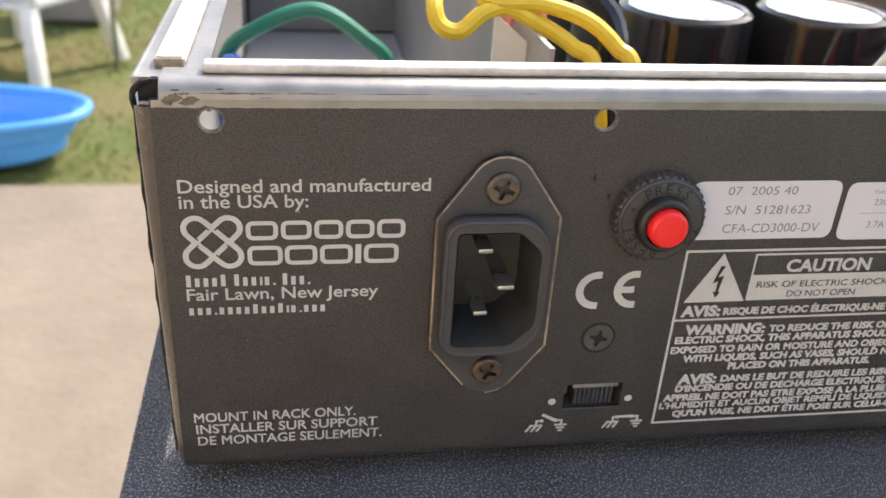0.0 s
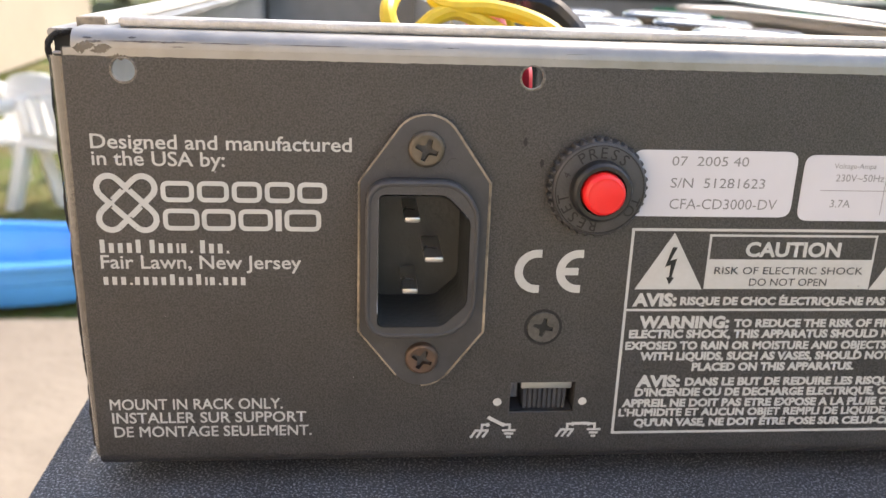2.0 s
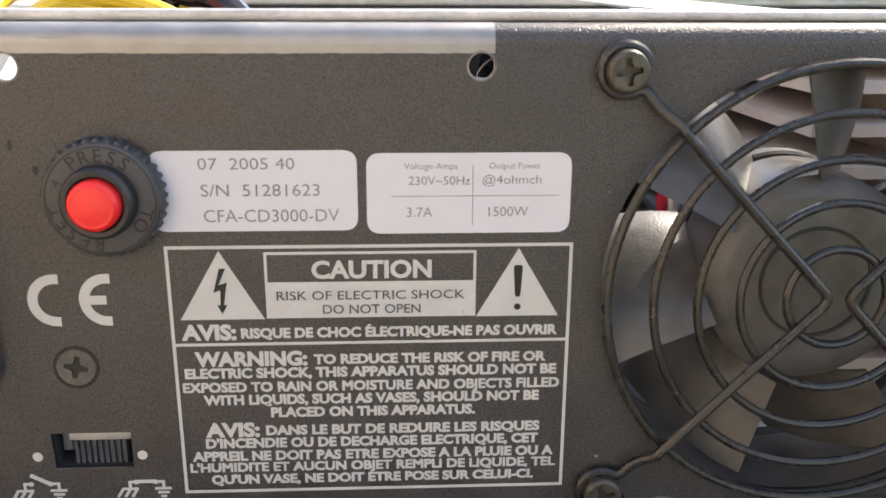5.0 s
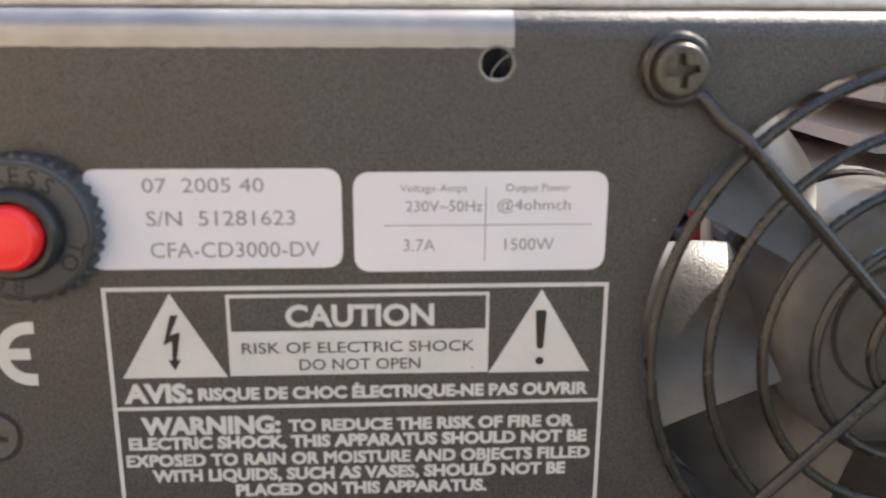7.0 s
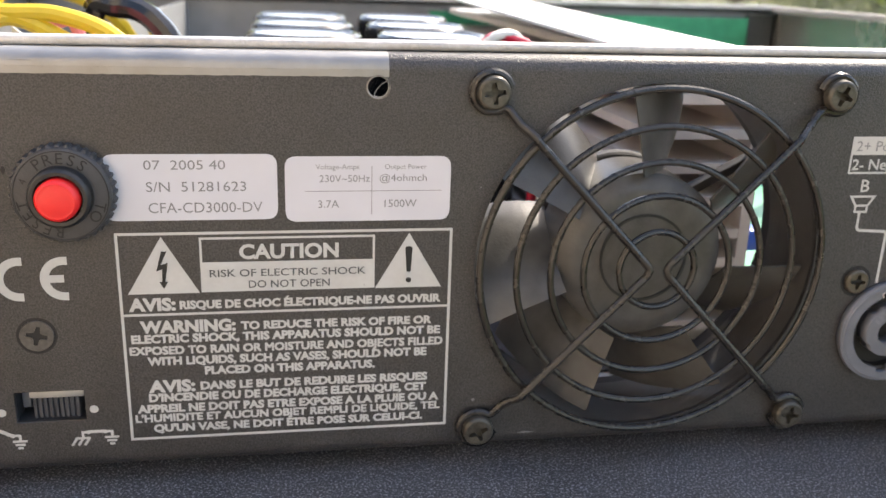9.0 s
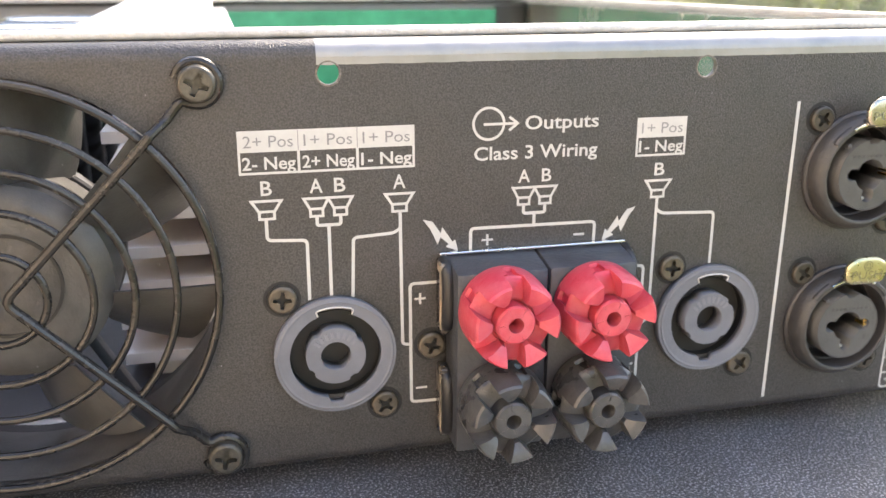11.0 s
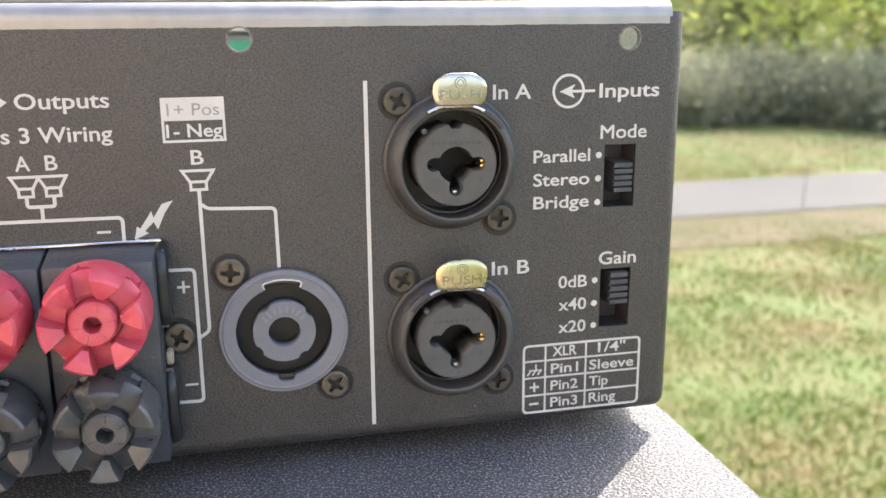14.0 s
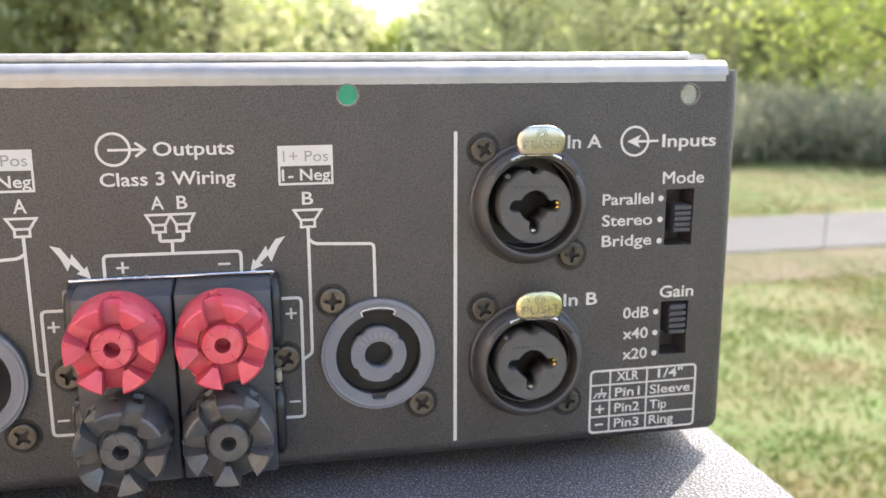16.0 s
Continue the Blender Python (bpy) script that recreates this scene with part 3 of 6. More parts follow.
ragged("scuff_mark", -37.0, -36.2, 20.0, 20.6, 0.1, 35, INKGREY, "pale scuff", 0.3)
# side walls, floor, far wall
part("side_wall", slab(bmesh.new(), XL + 0.8, XL + 1.8, 12.6, DEPTH, ZB + 1.5, 90.5), POWDER, amp)
part("flange_edge", tube(bmesh.new(), [(XL + 0.6, 5, 91.4), (XL + 0.6, DEPTH, 91.4 - 0.019 * DEPTH)], 0.8, 10), STEEL, amp, "rounded bare metal edge")
part("side_wall", slab(bmesh.new(), XR - 1.25, XR - 0.05, 12.6, DEPTH, ZB + 1.5, 90.5), POWDER, amp)
part("side_lining", slab(bmesh.new(), XL + 1.9, XL + 2.8, 14.0, DEPTH - 4, ZB + 3, 90.3), ZINC, amp, "bare zinc inner face")
part("side_lining", slab(bmesh.new(), XR - 2.2, XR - 1.3, 14.0, DEPTH - 4, ZB + 3, 90.3), SMOOTHZINC, amp, "bare zinc inner face")
part("side_flange", slab(bmesh.new(), XL + 0.3, XL + 12.5, 4.4, DEPTH, 91.2, 92.2), STEEL, amp, "bare metal side flange")
part("side_flange", slab(bmesh.new(), XR - 10.5, XR - 2.0, 4.4, DEPTH, 91.2, 92.2), STEEL, amp, "bare metal side flange")
bm = slab(bmesh.new(), XL + 3.2, XL + 8.5, 10.5, DEPTH - 6, 92.25, 94.0)
bmesh.ops.bevel(bm, geom=list(bm.edges), offset=0.5, segments=2, affect="EDGES")
part("side_rail", bm, RAIL, amp)
part("cut_end", box(bmesh.new(), XL + 3.4, XL + 8.3, 9.9, 10.55, 91.9, 93.7, 0.15, 1), EDGE, amp, "tan cut end of the rail")
bm = slab(bmesh.new(), XR - 9.0, XR - 3.4, 9.5, DEPTH - 6, 92.25, 94.0)
bmesh.ops.bevel(bm, geom=list(bm.edges), offset=0.5, segments=2, affect="EDGES")
part("side_rail", bm, RAIL, amp)
bm = bmesh.new()
box(bm, -199.5, 207.0, 4.7, 9.2, 92.55, 94.3, 0.7, 3)
part("rear_rail", bm, RAIL, amp, "grey metal lid rail with a nick in it")
part("floor_pan", box(bmesh.new(), XL + 4.0, XR - 3.0, 2, DEPTH - 1, ZB + 0.4, ZB + 1.6), PAN, amp, "zinc floor pan")
part("front_wall", slab(bmesh.new(), XL - 8, XR + 8, DEPTH + 0.2, DEPTH + 4, ZB, 92.0), POWDER, amp)
part("front_lining", slab(bmesh.new(), XL + 4, XR - 4, DEPTH - 3, DEPTH - 2, ZB + 3, 90.0), SHADEZINC, amp)
part("front_rail", slab(bmesh.new(), XL + 2, XR - 2, DEPTH - 10, DEPTH + 3.8, 92.3, 94.6), RAIL, amp, "bare metal top rail")
foot = lathe(bmesh.new(), [(0, -2.4), (8, -2.4), (8.6, -1.8), (9.0, 2.4), (0, 2.4)], 28)
bmesh.ops.rotate(foot, verts=foot.verts, cent=(0, 0, 0), matrix=Matrix.Rotation(radians(90), 3, "X"))
foot_me = mesh_of("foot", foot, PLASTIC)
for fx, fy in ((-0.19, 0.03), (0.194, 0.03), (-0.19, 0.32), (0.194, 0.32)):
    put("foot", foot_me, amp, Matrix.Translation((fx, fy, (TOP + 2.4) * MM)))
for cx, r in ((XR - 3.0, 3.0), (XL + 5.1, 3.3)):
    bm = bmesh.new()
    bmesh.ops.create_uvsphere(bm, u_segments=24, v_segments=16, radius=r)
    bmesh.ops.translate(bm, verts=bm.verts, vec=(cx, r, ZB + r))
    part("corner_cap", bm, POWDER, amp, "rounded lower corner")
# tarnish along the scuffed fold
rnd = random.Random(4)
for x0, x1, z0, h in ((-203.6, -201.0, 90.4, 0.35), (-200.6, -186.0, 90.55, 0.24), (-185.4, -176.5, 90.62, 0.12), (-174.0, -158.0, 90.66, 0.10), (-155.0, -149.0, 90.5, 0.07), (-144.0, -140.5, 90.9, 0.08), (-122.0, -118.0, 90.4, 0.06), (-204.4, -202.8, 91.0, 0.25), (-197.0, -195.4, 91.2, 0.2), (-190.0, -187.5, 89.9, 0.12)):
    ragged("tarnish", x0, x1, z0, z0 + h, h * 0.45, rnd.randint(0, 999), STAIN, "dark tarnish mark", 0.3)
# hole rims
rim = lathe(bmesh.new(), [(1.95, 0.8), (1.95, 0.1), (2.0, -0.06), (2.12, -0.1), (2.25, -0.07), (2.36, 0.03)], 32)
rim_me = mesh_of("hole_rim", rim, RIMWEAR)
for x, z in HOLES:
    put("hole_rim", rim_me, rear, Matrix.Translation((x * MM, 0, z * MM)), "worn dark metal hole rim")
# a curl of bright swarf left in the hole beside the scuffed fold
hx, hz = HOLES[2]
curl = [(hx + 1.5, 0.1, hz + 1.1), (hx + 0.5, 0.3, hz + 0.4), (hx - 0.4, 0.3, hz - 0.7), (hx - 0.7, 0.2, hz - 1.6), (hx + 0.3, -0.05, hz - 1.8), (hx + 1.3, -0.08, hz - 1.4), (hx + 1.9, -0.1, hz - 0.3), (hx + 1.8, -0.1, hz + 0.9)]
part("swarf", tube(bmesh.new(), smooth_path(curl, 6), 0.07, 6), STEEL, rear, "bright curl of metal swarf")
burr = [(hx + 2.1 * math.cos(radians(a)), -0.12, hz + 2.1 * math.sin(radians(a))) for a in range(100, 300, 12)]
part("burr", tube(bmesh.new(), burr, 0.09, 6), STEEL, rear, "bright burr on the hole rim")

# ---- printing at the maker's corner ----
text("Designed and manufactured", -204.5, -159.4, 72.4, 2.5, rear, bold=0.012)
text("in the USA by:", -204.5, -181.7, 69.4, 2.5, rear, bold=0.012)
bm = bmesh.new()                                       # emblem: four crossed loops
for a in (45, 135):
    for off in (-2.1, 2.1):
        c, s = math.cos(radians(a)), math.sin(radians(a))
        pts = [(-199.1 + c * u - s * v, 62.5 + s * u + c * v) for u, v in ((-4.1, off), (4.1, off))]
        stroke(bm, pts, 1.05, ink_y())
    for e in (-1, 1):
        c, s = math.cos(radians(a)), math.sin(radians(a))
        arc = [(4.1 * e + e * 2.1 * math.sin(q), 2.1 * math.cos(q)) for q in [math.pi * k / 10 for k in range(11)]]
        stroke(bm, [(-199.1 + c * u - s * v, 62.5 + s * u + c * v) for u, v in arc], 1.05, ink_y())
emblem = printed("emblem", bm, INK, rear, "white emblem of crossed loops")
for dx, dz, a in ((-2.97, 0.95, 45), (-0.95, 2.97, 45), (0.95, -2.97, 45), (2.97, -0.95, 45), (-2.97, -0.95, 135), (0.95, 2.97, 135)):
    c, s = math.cos(radians(a + 90)) * 0.62, math.sin(radians(a + 90)) * 0.62
    printed("gap", stroke(bmesh.new(), [(-199.1 + dx - c, 62.5 + dz - s), (-199.1 + dx + c, 62.5 + dz + s)], 0.28, -0.17), POWDER, emblem, "thin gap where the loops cross")


def block_letters(cells, z0, z1, w):
    """Hollow blocks in the size of large lettering."""
    for x0, x1 in cells:
        if x1 - x0 < 2:
            printed("printed_block", poly(bmesh.new(), rect(x0, x1, z0, z1), ink_y()), INK, rear, "white solid printed block")
            continue
        bm = stroke(bmesh.new(), rounded(rect(x0 + w / 2, x1 - w / 2, z0 + w / 2, z1 - w / 2), 1.0, 4), w, ink_y(), True)
        printed("printed_block", bm, INK, rear, "white hollow printed block")


block_letters([(-193.1, -187.3), (-186.8, -181.2), (-180.7, -175.4), (-174.9, -169.6), (-169.1, -163.8)], 62.8, 66.7, 0.85)
block_letters([(-193.0, -186.6), (-186.2, -180.2), (-179.7, -173.6), (-173.1, -172.0), (-171.5, -164.9)], 57.5, 61.6, 0.85)


def maker_line(x0, z, cap, words):
    spec, x = [], x0
    for word in words:
        for ch in word:
            wd = 0.45 if ch in "i.," else 0.85
            up = 0.2 if ch in ".," else (1.0 if ch.isupper() or ch in "tdh" else 0.74)
            spec.append((x, x + wd, up))
            x += wd + (0.42 if ch in "i.," else 0.72)
        x += 0.9
    word_bars(spec, z, cap, rear)


maker_line(-204.4, 53.2, 2.5, ["Naaat", "Naaia,", "Naa."])
text("Fair Lawn, New Jersey", -204.5, -168.6, 50.2, 2.5, rear, bold=0.012)
maker_line(-204.3, 47.0, 2.1, ["aaa.aaaataadia.aaa"])
text("MOUNT IN RACK ONLY.", -205.2, -172.6, 21.4, 2.2, rear, bold=0.014)
text("INSTALLER SUR SUPPORT", -205.0, -168.1, 18.5, 2.2, rear, bold=0.014)
text("DE MONTAGE SEULEMENT.", -204.8, -167.1, 15.5, 2.2, rear, bold=0.014)

# pale specks of dust on the paint
rnd = random.Random(17)
speck_me = mesh_of("dust_speck", prism(bmesh.new(), [(-0.16, -0.05), (0.02, -0.13), (0.17, 0.0), (0.05, 0.12), (-0.1, 0.1)], -0.06, 0.0), INKGREY)
for k in range(26):
    put("dust_speck", speck_me, rear, Matrix.Translation((rnd.uniform(-205, 212) * MM, 0, rnd.uniform(12, 87) * MM)) @ Matrix.Rotation(rnd.uniform(0, 6), 4, "Y") @ Matrix.Scale(rnd.uniform(0.5, 1.3), 4))

# ---- mains inlet ----
flange = [(-134.4, 38.2), (-134.4, 67.4)]
flange += [(-146.1 + 6.3 * math.cos(radians(a)), 73.3 + 6.3 * math.sin(radians(a))) for a in range(40, 141, 10)]
flange += [(-158.0, 67.4), (-158.0, 38.4)]
flange += [(-146.0 + 6.3 * math.cos(radians(a)), 33.3 + 6.3 * math.sin(radians(a))) for a in range(220, 321, 10)]
bm = plate("power_inlet", [(p[0], p[1]) for p in flange], [[(p[0], p[1]) for p in iec_open]], -1.8, 0.0)
inlet = part("power_inlet", bm, SATIN, amp, "black mains inlet socket with three pins", smooth=False)
for k0, k1, w in ((0, 1, 0.30), (1, 6, 0.26), (6, 13, 0.20), (13, 14, 0.30), (14, 15, 0.24), (15, 20, 0.16), (20, 25, 0.22), (25, 26, 0.30)):
    run = [(p[0], -1.65, p[1]) for p in (flange + flange[:1])[k0:k1 + 1]]
    part("worn_edge", tube(bmesh.new(), run, w, 6), EDGE if w > 0.18 else WORN, inlet, "flange edge worn to tan")
part("worn_side", box(bmesh.new(), -158.2, -158.0, -1.5, -0.4, 39.2, 66.8, 0.06, 1), EDGE, inlet, "flange side worn to tan")
part("worn_side", box(bmesh.new(), -134.4, -134.2, -1.5, -0.4, 39.2, 66.8, 0.06, 1), EDGE, inlet, "flange side worn to tan")
for x, z in ((-141.3, 70.7), (-152.3, 70.8), (-152.2, 35.2)):
    part("moulded_dot", lathe(bmesh.new(), [(1.25, -1.75), (1.2, -1.88), (0, -1.88)], 24, x, z), SATIN, inlet)
shroud = rounded([(-156.8, 38.6), (-141.2, 38.6), (-136.6, 42.6), (-136.6, 63.6), (-140.6, 68.3), (-156.8, 68.3)], 4.6, 8)
bm = plate("shroud", [(p[0], p[1]) for p in shroud], [[(p[0], p[1]) for p in iec_open]], -5.2, -1.7)
part("shroud", bm, SATIN, inlet, smooth=False)
bm = bmesh.new()
tube(bm, [(-146.7 + (p[0] + 146.7) * 0.965, -4.95, 53.45 + (p[1] - 53.45) * 0.975) for p in shroud], 0.5, 8, True)
part("shroud_lip", bm, SATIN, inlet)
bm = bmesh.new()
loops = [[bm.verts.new((-146.4 + (p[0] + 146.4) * 0.975, y, 53.3 + (p[1] - 53.3) * 0.98)) for p in iec_open] for y in (-5.22, 11.0)]
for i in range(len(iec_open)):
    bm.faces.new((loops[0][i - 1], loops[0][i], loops[1][i], loops[1][i - 1]))
bm.faces.new(loops[1])
part("well", bm, WELL, inlet, "deep dusty black well")
pin_me = mesh_of("pin", box(bmesh.new(), -1.45, 1.45, 0, 13.2, -0.55, 0.55, 0.36), PINMETAL)
for px, pz, py, wd in ((-148.4, 60.4, -2.0, 1.0), (-148.5, 46.6, -2.2, 1.0), (-144.4, 53.6, -4.4, 1.2)):
    put("pin", pin_me, inlet, Matrix.Translation((px * MM, py * MM, pz * MM)) @ Matrix.Diagonal((wd, 1, 1, 1)), "bright nickel contact pin")
S_PAN = screw_mesh("screw", 3.3, 1.2, BRASS)
S_PAN2 = screw_mesh("screw", 3.2, 1.2, COPPER)
S_FLAT = screw_mesh("screw", 3.15, 0.5, GREYSCREW, True)
S_SMALL = screw_mesh("screw", 2.8, 0.8, BRASS)
S_FAN = screw_mesh("screw", 3.3, 1.3, BLACKSCREW)
S_JACK = screw_mesh("screw", 2.7, 0.7, DARKBRASS)


def screw(me, x, z, y, turn, parent, label="cross-head screw"):
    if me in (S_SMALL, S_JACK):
        # A flat black disc paints in the shade of the gap round the head.
        printed("recess_shade", poly(bmesh.new(), circle(x, z, 3.55, 28), -0.04), INKGAPBLACK, rear, "black ring painted as the shade round the screw head")
    return put("screw", me, parent, Matrix.Translation((x * MM, y * MM, z * MM)) @ Matrix.Rotation(radians(turn), 4, "Y"), label)


screw(S_PAN, -146.2, 73.6, -1.9, 20, inlet, "bronzed cross-head screw")
screw(S_PAN2, -146.0, 33.0, -1.9, 25, inlet, "coppery cross-head screw")
# Painted shade of the recess round the flat screw.
printed("recess_shade", poly(bmesh.new(), circle(-122.4, 38.4, 3.75, 32), -0.04), INKGAPBLACK, rear, "black ring painted as the shade round the screw head")
screw(S_FLAT, -122.4, 38.4, -0.15, 12, rear, "black countersunk screw")

# ---- breaker with reset button ----
pts = []
for i in range(144):
    a = 2 * math.pi * i / 144
    r = 9.3 if (i // 2) % 2 == 0 else 8.85
    pts.append((BX + r * math.cos(a), BZ + r * math.sin(a)))
breaker = part("circuit_breaker", prism(bmesh.new(), pts, -2.5, 0.0, 0.45), SATIN, amp, "black knurled breaker ring with red reset button")
part("face_ring", lathe(bmesh.new(), [(8.75, -2.3), (8.7, -2.9), (8.5, -3.2), (8.25, -3.3), (5.3, -3.3)], 64, BX, BZ), SATIN, breaker)
# A thin dark bead draws the groove's shade.
part("face_groove_shade", tube(bmesh.new(), [(BX + 8.15 * math.cos(a), -3.27, BZ + 8.15 * math.sin(a)) for a in [2 * math.pi * i / 72 for i in range(72)]], 0.1, 6, True), SUNKSHADE, breaker)
part("collar", lathe(bmesh.new(), [(5.6, -3.2), (5.5, -5.2), (5.25, -5.7), (4.9, -5.95), (4.25, -5.9), (4.1, -4.0)], 48, BX, BZ), PLASTIC, breaker)
part("reset_button", lathe(bmesh.new(), [(3.85, -4.2), (3.82, -6.8), (3.6, -7.35), (3.15, -7.65), (2.9, -7.6), (2.6, -7.7), (0, -7.8)], 48, BX, BZ), BUTTON, breaker, "bright red push button")


def ring_text(body, mid, r, cap, parent, flip=False):
    """Moulded letters round the ring, flat, with the sunk relief's shade as their colour."""
    for k, ch in enumerate(body):
        a = radians(mid + (k - (len(body) - 1) / 2) * (-17))
        me = letters(ch, 0.0)
        xs = [v.co.x for v in me.vertices]
        c = (min(xs) + max(xs)) / 2
        s = cap / CAP[0]
        for v in me.vertices:
            u, w = (v.co.x - c) * s, v.co.y * s - cap / 2 + r
            v.co = Vector((BX + math.cos(a - math.pi / 2) * u + math.cos(a) * w, -3.36, BZ + math.sin(a - math.pi / 2) * u + math.sin(a) * w)) * MM
        me.materials.clear()
        me.materials.append(SUNKSHADE)
        face_front(me)
        hang(new("moulded_letter", me), parent)


ring_text("PRESS", 88, 6.85, 2.0, breaker)
ring_text("TO", -26, 6.85, 2.0, breaker)
ring_text("RESET", -132, 6.85, 2.0, breaker)
ring_text("4", 157, 6.85, 1.3, breaker)

# ---- stickers ----
bm = prism(bmesh.new(), [tuple(p) for p in rect(-108.0, -76.4, 61.0, 73.7, 2.2)], -0.12, 0.0)
st1 = part("serial_sticker", bm, PAPER, amp, "white sticker with printed serial text", smooth=False)
YS = -0.15
text("07  2005 40", -100.6, -85.9, 70.8, 1.75, st1, INKGREY, y=YS)
text("S/N  51281623", -100.4, -82.2, 66.6, 1.85, st1, INKGREY, y=YS)
text("CFA-CD3000-DV", -100.2, -79.3, 62.5, 1.95, st1, INKGREY, y=YS)
bm = prism(bmesh.new(), [tuple(p) for p in rect(-75.0, -43.1, 60.4, 73.2, 2.2)], -0.12, 0.0)
st2 = part("rating_sticker", bm, PAPER, amp, "white sticker with power ratings", smooth=False)
text("Voltage-Amps", -69.2, -60.9, 70.7, 0.95, st2, INKGREY, y=YS)
text("230V~50Hz", -68.5, -58.9, 68.2, 1.35, st2, INKGREY, y=YS)
text("Output Power", -56.0, -47.9, 70.7, 0.95, st2, INKGREY, y=YS)
text("@4ohmch", -57.0, -47.8, 68.3, 1.35, st2, INKGREY, y=YS)
text("3.7A", -68.8, -64.8, 63.1, 1.5, st2, INKGREY, y=YS)
text("1500W", -56.0, -49.7, 63.1, 1.5, st2, INKGREY, y=YS)
bm = bmesh.new()
stroke(bm, [(-71.2, 66.4), (-44.9, 66.4)], 0.12, YS)
stroke(bm, [(-58.5, 61.7), (-58.5, 71.3)], 0.12, YS - 0.01)
printed("printed_rule", bm, INKGREY, st2)

# ---- warning panel ----
bm = stroke(bmesh.new(), rect(-106.5, -42.6, 15.1, 58.4), 0.55, ink_y(), True)
stroke(bm, [(-106.3, 42.0), (-42.8, 42.1)], 0.5, ink_y())
printed("printed_frame", bm, INK, rear)
bm = poly(bmesh.new(), rect(-91.4, -57.8, 46.4, 52.5), ink_y())
stroke(bm, [(-91.2, 52.4), (-91.2, 57.3), (-58.0, 57.3), (-58.0, 52.4)], 0.45, ink_y())
printed("printed_panel", bm, INK, rear)
for cx, sym in ((-98.4, "bolt"), (-51.0, "mark")):
    bm = poly(bmesh.new(), [(cx - 6.7, 46.3), (cx + 6.7, 46.3), (cx, 57.8)], ink_y())
    printed("printed_triangle", bm, INK, rear, "white warning triangle")
    bm = bmesh.new()
    if sym == "bolt":
        poly(bm, [(cx - 0.1, 54.9), (cx + 0.9, 54.9), (cx - 0.3, 52.2), (cx + 1.0, 52.6), (cx + 0.35, 48.8), (cx + 0.85, 48.8), (cx + 0.05, 47.3), (cx - 0.75, 48.8), (cx - 0.2, 48.8), (cx - 0.1, 51.3), (cx - 1.2, 50.9)], -0.16)
    else:
        poly(bm, rounded([(cx - 0.75, 55.0), (cx + 0.75, 55.0), (cx + 0.42, 49.6), (cx - 0.42, 49.6)], 0.5), -0.16)
        poly(bm, circle(cx, 47.9, 0.55, 16), -0.16)
    printed("printed_symbol", bm, INKGAPBLACK, rear)
text("CAUTION", -84.0, -64.9, 53.15, 2.75, rear, bold=0.035)
text("RISK OF ELECTRIC SHOCK", -89.7, -59.6, 49.5, 1.45, rear, INKDARK, y=-0.16, bold=0.006)
text("DO NOT OPEN", -82.4, -66.7, 47.1, 1.5, rear, INKDARK, y=-0.16, bold=0.006)
for body, x0, x1, z, cap in (
        ("AVIS:", -105.2, -96.4, 42.9, 2.4), ("RISQUE DE CHOC ÉLECTRIQUE-NE PAS OUVRIR", -95.7, -44.3, 43.1, 1.55),
        ("WARNING:", -103.4, -85.2, 38.25, 2.3), ("TO REDUCE THE RISK OF FIRE OR", -84.2, -46.0, 38.4, 1.55),
        ("ELECTRIC SHOCK, THIS APPARATUS SHOULD NOT BE", -105.2, -44.2, 36.1, 1.6),
        ("EXPOSED TO RAIN OR MOISTURE AND OBJECTS FILLED", -105.7, -43.6, 33.6, 1.6),
        ("WITH LIQUIDS, SUCH AS VASES, SHOULD NOT BE", -102.5, -46.9, 31.3, 1.6),
        ("PLACED ON THIS APPARATUS.", -91.6, -57.6, 28.9, 1.6),
        ("AVIS:", -102.6, -93.6, 25.4, 2.35), ("DANS LE BUT DE REDUIRE LES RISQUES", -92.6, -46.6, 25.6, 1.6),
        ("D'INCENDIE OU DE DECHARGE ELECTRIQUE, CET", -102.7, -46.8, 23.3, 1.6),
        ("APPREIL NE DOIT PAS ETRE EXPOSE A LA PLUIE OU A", -105.1, -44.1, 20.9, 1.6),
        ("L'HUMIDITE ET AUCUN OBJET REMPLI DE LIQUIDE, TEL", -105.6, -43.7, 18.8, 1.55),
        ("QU'UN VASE, NE DOIT ETRE POSE SUR CELUI-CI.", -102.2, -47.4, 16.5, 1.55)):
    text(body, x0, x1, z, cap, rear, bold=0.05)

# ---- conformity mark, ground switch ----
for cx in (-123.4, -115.4):
    bm = bmesh.new()
    arc = [(cx + 3.55 * math.cos(radians(a)), 49.9 + 3.55 * math.sin(radians(a))) for a in range(92, 269, 6)]
    arc = [(cx + 0.75, 53.45)] + arc + [(cx + 0.55, 46.35)]
    stroke(bm, [(p[0] - 0.95, p[1]) for p in arc], 1.6, ink_y())
    if cx > -120:
        stroke(bm, [(cx - 4.2, 49.9), (cx - 1.0, 49.9)], 1.5, ink_y())
    printed("printed_mark", bm, INK, rear, "white conformity mark")
for x in (-130.5, -113.3):
    printed("printed_dot", poly(bmesh.new(), circle(x, 22.3, 0.85, 20), ink_y()), INK, rear)


